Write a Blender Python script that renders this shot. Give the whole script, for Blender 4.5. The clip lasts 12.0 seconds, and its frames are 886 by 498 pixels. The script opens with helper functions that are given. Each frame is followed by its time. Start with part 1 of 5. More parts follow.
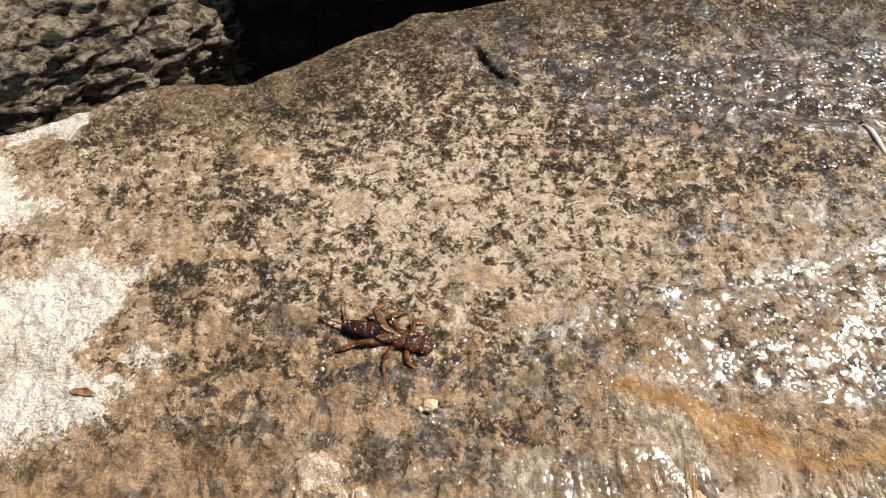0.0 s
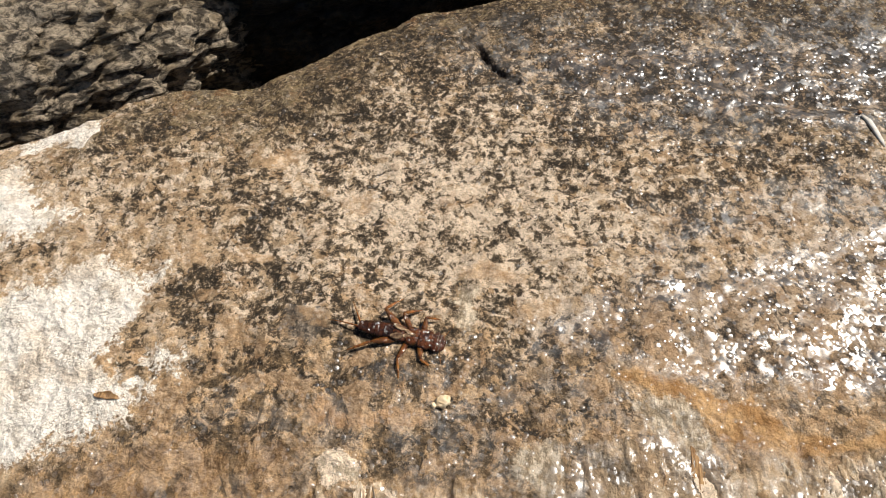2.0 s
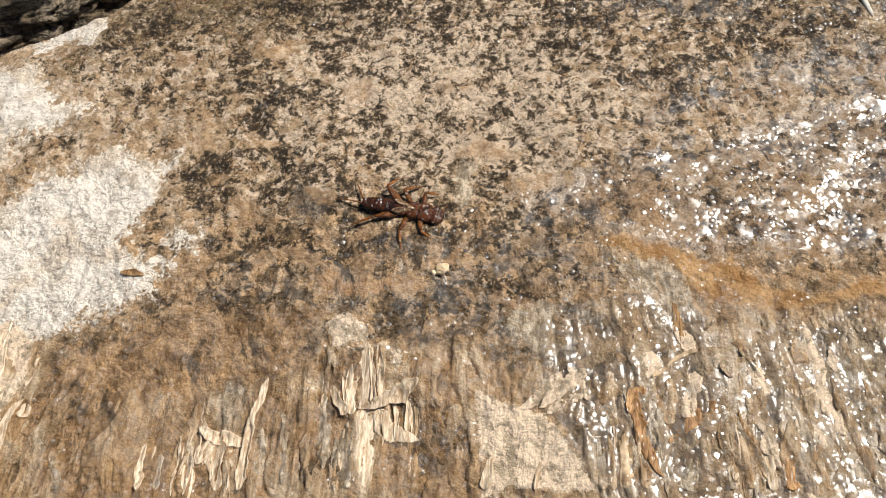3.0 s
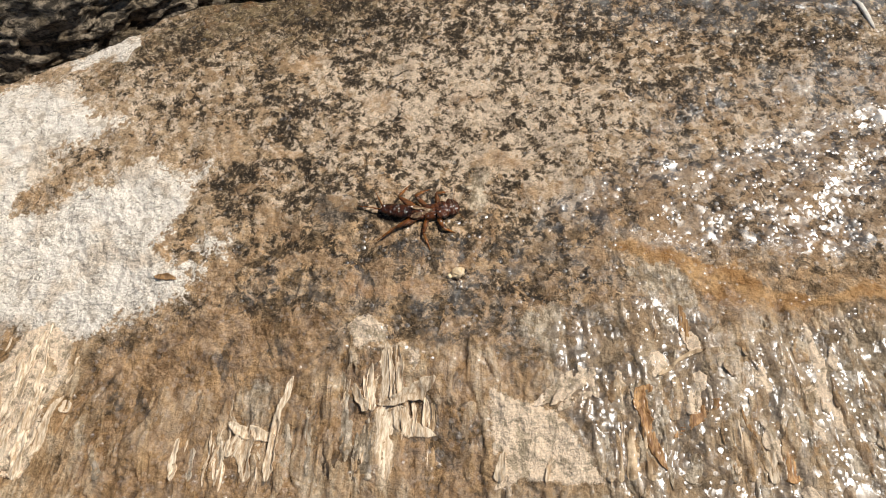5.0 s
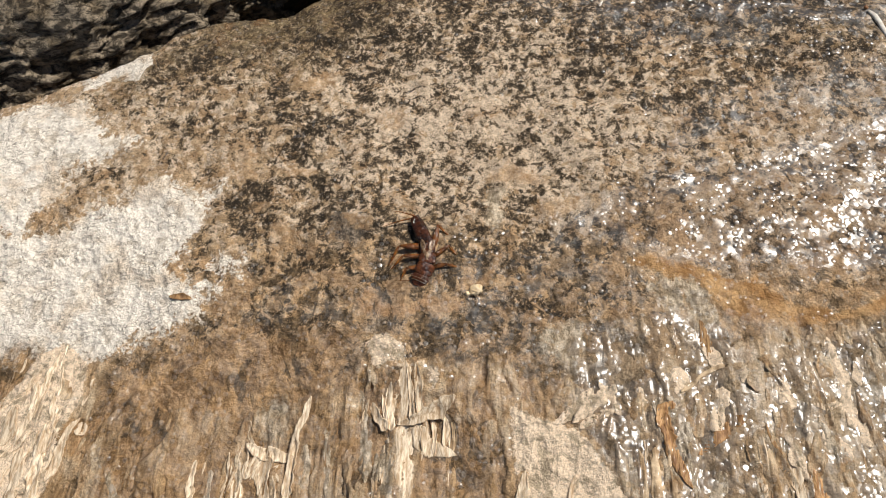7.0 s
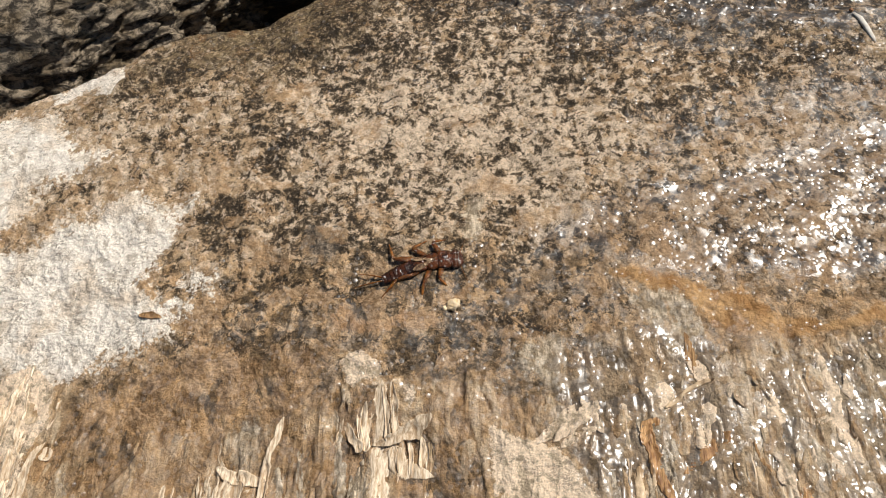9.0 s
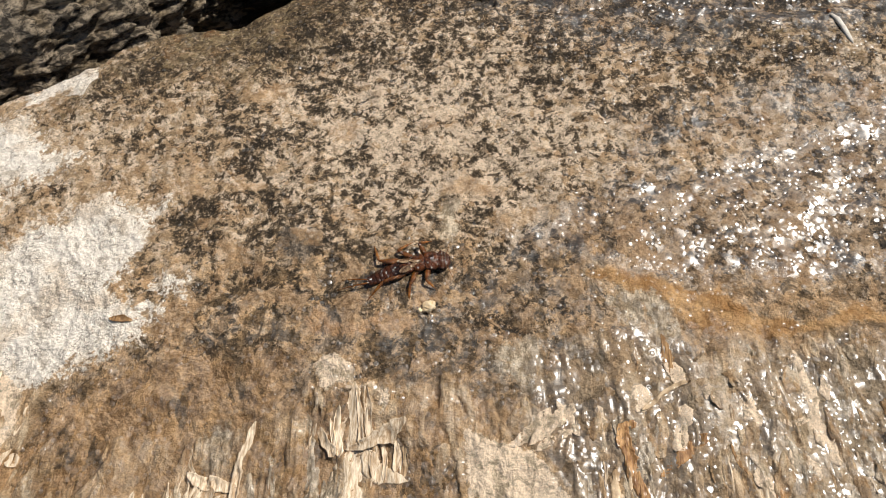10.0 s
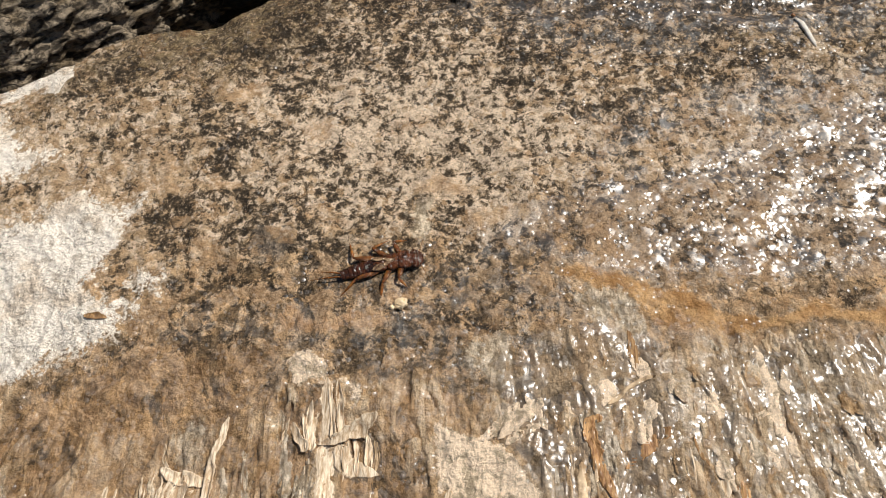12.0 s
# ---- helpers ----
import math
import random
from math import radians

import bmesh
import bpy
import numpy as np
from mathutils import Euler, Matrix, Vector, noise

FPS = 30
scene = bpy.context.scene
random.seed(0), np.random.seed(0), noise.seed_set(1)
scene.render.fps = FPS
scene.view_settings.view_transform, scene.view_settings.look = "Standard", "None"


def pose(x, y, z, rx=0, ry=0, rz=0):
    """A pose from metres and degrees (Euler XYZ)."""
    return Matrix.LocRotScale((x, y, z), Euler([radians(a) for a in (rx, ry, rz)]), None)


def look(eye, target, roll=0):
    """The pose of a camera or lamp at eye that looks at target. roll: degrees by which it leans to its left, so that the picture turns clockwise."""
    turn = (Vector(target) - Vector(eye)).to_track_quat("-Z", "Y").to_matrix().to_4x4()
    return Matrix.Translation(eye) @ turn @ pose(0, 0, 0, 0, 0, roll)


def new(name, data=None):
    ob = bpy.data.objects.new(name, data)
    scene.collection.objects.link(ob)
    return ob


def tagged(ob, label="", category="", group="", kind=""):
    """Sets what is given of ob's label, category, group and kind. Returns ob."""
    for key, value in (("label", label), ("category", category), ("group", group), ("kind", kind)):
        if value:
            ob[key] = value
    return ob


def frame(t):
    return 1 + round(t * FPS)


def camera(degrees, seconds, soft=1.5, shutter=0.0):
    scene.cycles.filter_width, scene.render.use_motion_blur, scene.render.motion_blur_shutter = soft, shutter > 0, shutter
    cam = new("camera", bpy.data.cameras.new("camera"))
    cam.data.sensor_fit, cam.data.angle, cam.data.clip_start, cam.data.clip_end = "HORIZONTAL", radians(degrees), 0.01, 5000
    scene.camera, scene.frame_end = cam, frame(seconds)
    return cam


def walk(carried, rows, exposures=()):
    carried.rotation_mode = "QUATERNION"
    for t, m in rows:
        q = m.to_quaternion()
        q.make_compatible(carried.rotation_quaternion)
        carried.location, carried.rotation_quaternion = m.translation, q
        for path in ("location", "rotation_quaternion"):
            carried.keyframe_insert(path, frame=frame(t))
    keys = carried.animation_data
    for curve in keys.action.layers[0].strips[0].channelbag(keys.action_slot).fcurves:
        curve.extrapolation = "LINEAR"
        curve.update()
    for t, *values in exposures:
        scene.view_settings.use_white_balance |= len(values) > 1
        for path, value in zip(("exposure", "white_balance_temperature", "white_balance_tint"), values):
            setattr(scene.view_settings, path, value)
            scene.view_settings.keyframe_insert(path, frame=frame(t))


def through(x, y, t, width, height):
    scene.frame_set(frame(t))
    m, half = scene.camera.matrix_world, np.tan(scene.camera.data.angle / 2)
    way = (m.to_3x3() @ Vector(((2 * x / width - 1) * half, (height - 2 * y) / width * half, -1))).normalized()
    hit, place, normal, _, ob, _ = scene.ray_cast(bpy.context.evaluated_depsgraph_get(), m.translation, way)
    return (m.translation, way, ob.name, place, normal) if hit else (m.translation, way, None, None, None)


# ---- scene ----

cam = camera(60.2, 12.0, 1.0)
PATH = [
    (0.0, (0.02207, -0.10519, 0.29176), (-0.00211, 0.08369, -0.01375), -2.63),
    (0.5, (0.03206, -0.10717, 0.29936), (0.00905, 0.08005, -0.00726), -2.67),
    (1.0, (0.02168, -0.10101, 0.29790), (-0.00011, 0.08595, -0.00898), -2.51),
    (1.5, (0.02077, -0.09971, 0.29777), (0.00060, 0.08815, -0.00867), -2.32),
    (2.0, (0.01947, -0.10514, 0.30171), (-0.00531, 0.07844, -0.00697), -4.25),
    (2.5, (0.03564, -0.11876, 0.30212), (0.00458, 0.04352, -0.01772), -8.35),
    (3.0, (0.02985, -0.12857, 0.31091), (-0.00150, 0.01865, -0.01612), -9.68),
    (4.8, (0.02330, -0.14099, 0.32210), (-0.01310, 0.00884, -0.00320), -11.14),
    (5.0, (0.03280, -0.13668, 0.32582), (-0.00742, 0.01331, 0.00103), -12.49),
    (5.5, (0.02623, -0.12929, 0.32596), (-0.01297, 0.02100, 0.00119), -12.23),
    (6.0, (0.02431, -0.13002, 0.32366), (-0.01611, 0.02185, -0.00022), -12.66),
    (6.5, (0.01781, -0.13305, 0.32410), (-0.02281, 0.02043, 0.00100), -12.71),
    (7.0, (0.02550, -0.13335, 0.32554), (-0.01567, 0.02106, 0.00296), -13.03),
    (9.0, (0.03464, -0.12775, 0.31520), (-0.00632, 0.03183, -0.00489), -13.30),
    (9.5, (0.04047, -0.12757, 0.31269), (0.00191, 0.03339, -0.00701), -12.49),
    (10.0, (0.04079, -0.12732, 0.31020), (0.00439, 0.03473, -0.00920), -11.86),
    (10.5, (0.04020, -0.12758, 0.31095), (0.00667, 0.03532, -0.00833), -11.04),
    (11.0, (0.04670, -0.12946, 0.31435), (0.01484, 0.03385, -0.00488), -10.32),
    (11.5, (0.04736, -0.12918, 0.31468), (0.01915, 0.03535, -0.00427), -9.16),
    (12.0, (0.04653, -0.13039, 0.31451), (0.01781, 0.03174, -0.00563), -9.48),
]

walk(cam, [(t, look(eye, target, roll)) for t, eye, target, roll in PATH], [(0.0, 0.02), (2.0, 0.03), (3.0, -0.12), (5.0, -0.24), (7.0, -0.24), (9.0, -0.21), (12.0, -0.18)])

# ---- sun and sky ----
SUN = Vector((0.55, 0.33, 0.79)).normalized()
elevation, azimuth = math.asin(SUN.z), math.atan2(SUN.x, SUN.y)
world = bpy.data.worlds.new("sky")
world.use_nodes = True
scene.world = world
sky = world.node_tree.nodes.new("ShaderNodeTexSky")
sky.sky_type, sky.sun_disc = "NISHITA", False
sky.sun_elevation, sky.sun_rotation = elevation, azimuth
back = world.node_tree.nodes["Background"]
back.inputs["Strength"].default_value = 0.05
world.node_tree.links.new(sky.outputs["Color"], back.inputs["Color"])
sun = new("sun", bpy.data.lights.new("sun", "SUN"))
sun.data.energy, sun.data.angle, sun.data.color = 5.0, radians(0.53), (1.0, 0.95, 0.87)
sun.matrix_world = look(SUN * 5, (0, 0, 0))


# ---- material helpers ----
class Nodes:
    """A small builder for procedural materials."""

    def __init__(self, name):
        self.material = bpy.data.materials.new(name)
        self.material.use_nodes = True
        self.tree = self.material.node_tree
        self.shader = self.tree.nodes["Principled BSDF"]
        self.coords = self.add("ShaderNodeTexCoord").outputs["Object"]

    def add(self, kind, **settings):
        node = self.tree.nodes.new(kind)
        for key, value in settings.items():
            setattr(node, key, value)
        return node

    def put(self, socket, value):
        if isinstance(value, bpy.types.NodeSocket):
            self.tree.links.new(value, socket)
        elif isinstance(value, tuple) and len(value) == 3 and socket.type == "RGBA":
            socket.default_value = (*value, 1)
        else:
            socket.default_value = value

    def noise(self, scale, detail=4.0, rough=0.55, warp=0.0, stretch=None, shift=0.0, at=None):
        place = at or self.coords
        if stretch or shift:
            node = self.add("ShaderNodeMapping")
            self.put(node.inputs["Vector"], place)
            node.inputs["Scale"].default_value = stretch or (1, 1, 1)
            node.inputs["Location"].default_value = (shift, shift * 0.7, shift * 1.3)
            place = node.outputs["Vector"]
        node = self.add("ShaderNodeTexNoise")
        self.put(node.inputs["Vector"], place)
        for key, value in (("Scale", scale), ("Detail", detail), ("Roughness", rough), ("Distortion", warp)):
            node.inputs[key].default_value = value
        return node.outputs["Fac"]

    def cells(self, scale, feature="F1", out="Distance", randomness=1.0):
        node = self.add("ShaderNodeTexVoronoi", feature=feature)
        self.put(node.inputs["Vector"], self.coords)
        node.inputs["Scale"].default_value = scale
        node.inputs["Randomness"].default_value = randomness
        return node.outputs[out]

    def domes(self, scale):
        """Heights of small round domes, and a random number for each."""
        node = self.add("ShaderNodeTexVoronoi")
        self.put(node.inputs["Vector"], self.coords)
        node.inputs["Scale"].default_value = scale
        lot = self.add("ShaderNodeSeparateColor")
        self.put(lot.inputs[0], node.outputs["Color"])
        square = self.math("MULTIPLY", node.outputs["Distance"], node.outputs["Distance"])
        return self.math("MAXIMUM", self.math("MULTIPLY_ADD", square, -3.8, 1.0), 0.0), lot.outputs[0]

    def attr(self, name):
        return self.add("ShaderNodeAttribute", attribute_name=name).outputs["Fac"]

    def math(self, op, a, b=0.0, c=0.0, clamp=False):
        node = self.add("ShaderNodeMath", operation=op, use_clamp=clamp)
        for socket, value in zip(node.inputs, (a, b, c)):
            self.put(socket, value)
        return node.outputs[0]

    def step(self, value, low, high, to_low=0.0, to_high=1.0):
        node = self.add("ShaderNodeMapRange", interpolation_type="SMOOTHSTEP")
        for key, v in (("Value", value), ("From Min", low), ("From Max", high), ("To Min", to_low), ("To Max", to_high)):
            self.put(node.inputs[key], v)
        return node.outputs[0]

    def mix(self, factor, a, b, blend="MIX"):
        node = self.add("ShaderNodeMix", data_type="RGBA", blend_type=blend)
        node.clamp_factor = True
        self.put(node.inputs[0], factor)
        self.put(node.inputs[6], a)
        self.put(node.inputs[7], b)
        return node.outputs[2]

    def bump(self, height, distance, strength=1.0, normal=None):
        node = self.add("ShaderNodeBump")
        node.inputs["Strength"].default_value = strength
        node.inputs["Distance"].default_value = distance
        self.put(node.inputs["Height"], height)
        if normal:
            self.put(node.inputs["Normal"], normal)
        return node.outputs["Normal"]

    def finish(self, **inputs):
        for key, value in inputs.items():
            self.put(self.shader.inputs[key.replace("_", " ")], value)
        return self.material


# ---- materials ----
def rock_material():
    n = Nodes("wet_mottled_rock")
    broad, mid, fine = n.noise(26, 5, 0.6), n.noise(120, 7, 0.66, 0.4, shift=3.1), n.noise(1100, 4, 0.7, shift=7.7)
    fray = n.math("SUBTRACT", n.noise(210, 8, 0.72, 0.6, shift=1.9), 0.5)
    fray2 = n.math("SUBTRACT", n.noise(620, 5, 0.72, shift=5.3), 0.5)
    ragged = n.math("ADD", n.math("MULTIPLY", fray, 2.1), n.math("MULTIPLY", fray2, 1.1))

    def worn(name, low=0.42, high=0.58, amount=1.0):
        return n.step(n.math("MULTIPLY_ADD", ragged, amount, n.attr(name)), low, high)

    # bare stone: tan, rusty tan and cream
    colour = n.mix(n.step(mid, 0.36, 0.6), (0.37, 0.235, 0.128), (0.57, 0.405, 0.25))
    colour = n.mix(n.step(n.math("MULTIPLY_ADD", n.attr("pale"), 0.10, n.noise(165, 7, 0.64, 0.3, shift=12.0)), 0.49, 0.55), colour, (0.77, 0.61, 0.45))
    colour = n.mix(n.math("MULTIPLY", n.step(n.noise(55, 6, 0.65, shift=20.0), 0.54, 0.66), 0.5), colour, (0.40, 0.235, 0.12))
    soft = n.math("MULTIPLY_ADD", fray2, 0.2, n.noise(95, 9, 0.68, 0.5, shift=23.0))
    mellow = n.mix(n.step(soft, 0.455, 0.525), (0.085, 0.05, 0.024), (0.62, 0.385, 0.185))
    mellow = n.mix(n.step(n.noise(190, 7, 0.66, shift=27.0), 0.55, 0.63, 0.0, 0.7), mellow, (0.52, 0.40, 0.265))
    colour = n.mix(n.math("MULTIPLY", n.attr("mellow"), 0.6), colour, mellow)
    olive = n.mix(n.step(n.noise(150, 8, 0.68, 0.4, shift=17.0), 0.43, 0.57), (0.020, 0.015, 0.005), (0.14, 0.098, 0.042))
    colour = n.mix(n.math("MULTIPLY", worn("olive", 0.3, 0.95, 1.15), 0.86), colour, olive)
    lichen = n.math("MULTIPLY", n.attr("olive"), n.step(n.noise(430, 5, 0.68, 0.3, shift=81.0), 0.52, 0.59, 0.0, 0.75))
    colour = n.mix(lichen, colour, (0.36, 0.275, 0.155))
    rusty = n.math("MULTIPLY", n.attr("olive"), n.step(n.noise(62, 7, 0.68, 0.4, shift=87.0), 0.54, 0.62, 0.0, 0.7))
    colour = n.mix(rusty, colour, n.mix(n.step(fine, 0.4, 0.6), (0.08, 0.036, 0.012), (0.26, 0.13, 0.05)))
    strand = n.noise(40, 6, 0.62, 0.8, stretch=(1.2, 8.0, 1.0))
    colour = n.mix(n.math("MULTIPLY", n.attr("strand"), n.step(strand, 0.46, 0.56, 0.0, 0.8)), colour, n.mix(n.step(mid, 0.4, 0.6), (0.17, 0.115, 0.04), (0.42, 0.32, 0.19)))
    colour = n.mix(n.step(n.noise(270, 7, 0.66, 0.4, shift=31.0), 0.51, 0.57, 0.0, 0.5), colour, (0.22, 0.15, 0.085))
    # dark crustose growth, in ragged flecks; also paints shade into the crack
    speck = n.math("MULTIPLY_ADD", fray2, 0.42, n.noise(215, 9, 0.70, 0.5, shift=11.0))
    speck = n.math("MULTIPLY_ADD", n.math("SUBTRACT", n.noise(70, 3, 0.6, shift=43.0), 0.5), 0.42, speck)
    speck = n.math("MULTIPLY_ADD", n.attr("dark"), 0.115, speck)
    speck = n.math("MULTIPLY_ADD", n.attr("bare"), -0.22, speck)
    speck = n.math("MULTIPLY_ADD", n.math("SUBTRACT", broad, 0.5), 0.22, speck)
    speck = n.math("MULTIPLY_ADD", n.attr("pale"), -0.015, speck)
    speck = n.math("MULTIPLY_ADD", n.attr("mellow"), -0.012, speck)
    growth_and_shade = n.mix(n.step(mid, 0.38, 0.62), (0.046, 0.028, 0.013), (0.100, 0.070, 0.040))
    colour = n.mix(n.step(speck, 0.495, 0.57, 0.0, 0.94), colour, growth_and_shade)
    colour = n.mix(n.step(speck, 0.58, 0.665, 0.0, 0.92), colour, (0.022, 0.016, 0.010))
    colour = n.mix(n.step(n.noise(480, 5, 0.7, 0.3, shift=46.0), 0.55, 0.63, 0.0, 0.5), colour, (0.72, 0.525, 0.345))
    pits = n.step(n.noise(760, 4, 0.6, shift=61.0), 0.565, 0.61, 0.0, 0.4)
    colour = n.mix(pits, colour, (0.085, 0.056, 0.03))
    colour = n.mix(n.math("MULTIPLY", worn("slate", 0.36, 0.72, 1.0), 0.62), colour, n.mix(n.step(mid, 0.4, 0.62), (0.028, 0.025, 0.024), (0.13, 0.11, 0.09)))
    # films and stains
    rust = n.mix(n.step(mid, 0.4, 0.65), (0.25, 0.135, 0.055), (0.66, 0.40, 0.185))
    colour = n.mix(n.math("MULTIPLY", worn("brown", 0.35, 1.0, 1.0), 0.62), colour, rust)
    colour = n.mix(n.math("MULTIPLY", worn("orange", 0.38, 0.66, 0.55), 0.88), colour, n.mix(n.step(n.noise(80, 7, 0.65), 0.36, 0.62), (0.36, 0.175, 0.055), (0.66, 0.40, 0.18)))
    colour = n.mix(n.math("MULTIPLY", worn("tan", 0.36, 0.58, 0.45), 0.92), colour, n.mix(n.step(n.noise(170, 6, 0.65, shift=71.0), 0.40, 0.62), (0.44, 0.255, 0.125), (0.66, 0.43, 0.25)))
    ochre = n.mix(n.step(n.noise(140, 6, 0.66, 0.3, shift=75.0), 0.40, 0.62), (0.36, 0.205, 0.095), (0.64, 0.42, 0.235))
    colour = n.mix(n.math("MULTIPLY", worn("ochre", 0.38, 0.85, 1.0), 0.6), colour, ochre)
    grey = n.mix(n.step(n.noise(240, 8, 0.72, stretch=(1, 0.5, 1)), 0.44, 0.58), (0.33, 0.255, 0.165), (0.84, 0.70, 0.52))
    grey = n.mix(n.step(n.noise(48, 6, 0.66, 0.5, stretch=(2.2, 1, 1), shift=91.0), 0.53, 0.61, 0.0, 0.8), grey, n.mix(n.step(mid, 0.4, 0.6), (0.42, 0.235, 0.095), (0.72, 0.46, 0.235)))
    colour = n.mix(n.math("MULTIPLY", worn("grey", 0.35, 0.75, 0.9), 0.85), colour, grey)
    # bleached crust
    crust = n.mix(n.step(n.noise(36, 6, 0.64, 0.4, shift=2.2), 0.50, 0.62, 0.0, 0.6), (0.99, 0.90, 0.785), (0.72, 0.56, 0.40))
    crust = n.mix(n.step(n.noise(110, 8, 0.68, 0.6, shift=6.2), 0.54, 0.62, 0.0, 0.6), crust, (0.50, 0.40, 0.29))
    vein = n.math("ABSOLUTE", n.math("SUBTRACT", n.noise(190, 4, 0.62, 0.9, stretch=(1.0, 1.4, 1.0), shift=9.1), 0.5))
    broken = n.step(n.noise(85, 5, 0.65, shift=19.0), 0.44, 0.56)
    crust = n.mix(n.math("MULTIPLY", n.step(vein, 0.004, 0.03, 0.75, 0.0), broken), crust, (0.27, 0.205, 0.135))
    crust = n.mix(n.step(n.noise(230, 7, 0.66, 0.6, shift=9.7), 0.60, 0.67, 0.0, 0.8), crust, (0.20, 0.16, 0.11))
    colour = n.mix(worn("white", 0.40, 0.58, 1.0), colour, crust)
    # fibrous layers
    fibre = n.noise(45, 6, 0.65, 0.5, stretch=(5.0, 1.0, 1.0))
    layered = n.attr("layered")
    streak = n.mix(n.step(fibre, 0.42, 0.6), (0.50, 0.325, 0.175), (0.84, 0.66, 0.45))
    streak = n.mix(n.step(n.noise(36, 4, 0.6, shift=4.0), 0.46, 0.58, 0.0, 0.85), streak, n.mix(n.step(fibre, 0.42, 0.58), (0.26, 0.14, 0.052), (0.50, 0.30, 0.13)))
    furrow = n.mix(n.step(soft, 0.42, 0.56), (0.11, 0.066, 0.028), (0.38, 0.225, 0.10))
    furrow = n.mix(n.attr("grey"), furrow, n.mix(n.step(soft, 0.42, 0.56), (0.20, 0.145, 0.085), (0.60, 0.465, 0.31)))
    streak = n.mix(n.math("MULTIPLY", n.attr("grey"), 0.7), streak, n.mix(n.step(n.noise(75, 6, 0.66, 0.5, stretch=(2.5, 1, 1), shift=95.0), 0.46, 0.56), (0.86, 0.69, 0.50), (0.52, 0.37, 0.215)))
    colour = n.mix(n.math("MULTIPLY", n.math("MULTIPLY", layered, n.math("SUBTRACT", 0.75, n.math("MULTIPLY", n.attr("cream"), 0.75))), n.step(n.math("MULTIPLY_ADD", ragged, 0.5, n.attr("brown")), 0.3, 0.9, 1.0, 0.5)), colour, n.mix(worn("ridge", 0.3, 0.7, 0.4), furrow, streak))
    # smooth tan and dark scabs, drawn out down the slope
    scab = n.noise(58, 7, 0.62, 0.9, stretch=(1.3, 0.9, 1.0), shift=52.0)
    bare = n.math("MULTIPLY", n.step(n.attr("mellow"), 0.55, 1.0), n.math("SUBTRACT", 1.0, n.math("MAXIMUM", worn("white", 0.35, 0.55, 1.0), n.math("MAXIMUM", n.math("MAXIMUM", n.attr("orange"), n.attr("grey")), n.math("MULTIPLY", n.attr("ridge"), 0.7))), clamp=True))
    tanned = n.mix(n.step(n.noise(230, 6, 0.68, 0.4, shift=54.0), 0.42, 0.58), (0.42, 0.25, 0.125), (0.68, 0.455, 0.265))
    colour = n.mix(n.math("MULTIPLY", bare, n.step(scab, 0.515, 0.56, 0.0, 0.58)), colour, tanned)
    dusky = n.mix(n.step(n.noise(300, 6, 0.7, 0.4, shift=58.0), 0.45, 0.58), (0.045, 0.029, 0.014), (0.20, 0.13, 0.066))
    colour = n.mix(n.math("MULTIPLY", bare, n.step(scab, 0.40, 0.44, 0.78, 0.0)), colour, dusky)
    plate = n.mix(n.step(n.noise(170, 8, 0.7, 0.4, shift=33.0), 0.48, 0.62), (0.92, 0.725, 0.53), (0.44, 0.345, 0.235))
    colour = n.mix(worn("cream", 0.44, 0.53, 0.55), colour, plate)
    colour = n.mix(1.0, colour, n.mix(n.step(fine, 0.32, 0.68), (0.86, 0.855, 0.845), (1.13, 1.125, 1.11)), "MULTIPLY")
    # water film
    wet = n.step(n.math("MULTIPLY_ADD", ragged, 0.3, n.attr("wet")), 0.2, 0.75)
    colour = n.mix(n.math("MULTIPLY", wet, 0.8), colour, n.mix(1.0, colour, (0.74, 0.715, 0.69), "MULTIPLY"))
    relief = n.math("ADD", n.math("MULTIPLY", n.noise(380, 8, 0.72, shift=0.4), 0.75), n.math("MULTIPLY", speck, -0.5))
    relief = n.math("ADD", relief, n.math("MULTIPLY", n.math("MULTIPLY", fibre, layered), 0.8))
    relief = n.math("ADD", relief, n.math("MULTIPLY", n.math("MULTIPLY", n.noise(130, 5, 0.6, shift=37.0), n.attr("mellow")), 2.0))
    relief = n.math("ADD", relief, n.math("MULTIPLY", n.math("MULTIPLY", n.noise(75, 5, 0.6, 0.8, shift=64.0), n.attr("white")), 1.4))
    relief = n.math("ADD", relief, n.math("MULTIPLY", n.math("MULTIPLY", scab, n.attr("mellow")), 1.6))
    normal = n.bump(relief, 0.0024, 0.9)
    ripple = n.math("MULTIPLY", n.noise(60, 2.0, 0.5, shift=8.6), 0.5)
    film = 0.0
    for scale, high, share in ((90, 0.85, 0.72), (160, 0.50, 0.5), (310, 0.25, 0.0)):
        cap, lot = n.domes(scale)
        film = n.math("MAXIMUM", film, n.math("MULTIPLY", n.math("MULTIPLY", cap, n.step(lot, share, share + 0.02)), n.step(n.math("FRACT", n.math("MULTIPLY", lot, 7.3)), 0.0, 1.0, high * 0.45, high * 1.1)))
    ripple = n.math("ADD", ripple, film)
    drop, chance = n.domes(400)
    chosen = n.step(chance, 0.66, 0.70)
    bead = n.math("MULTIPLY", n.math("MULTIPLY", drop, chosen), n.step(chance, 0.7, 1.0, 0.18, 0.42))
    swell = n.math("MULTIPLY", n.noise(50, 1.0, 0.5, shift=8.0), 2.6)
    ripple_normal = n.bump(n.math("ADD", n.math("MAXIMUM", n.math("MULTIPLY", ripple, wet), bead), swell), 0.0015, 1.0)
    clump = n.math("MULTIPLY", n.step(n.math("MULTIPLY_ADD", layered, 0.05, n.noise(48, 3, 0.6, 0.4, shift=51.0)), 0.43, 0.48), n.step(n.noise(150, 2, 0.6, shift=57.0), 0.43, 0.48))
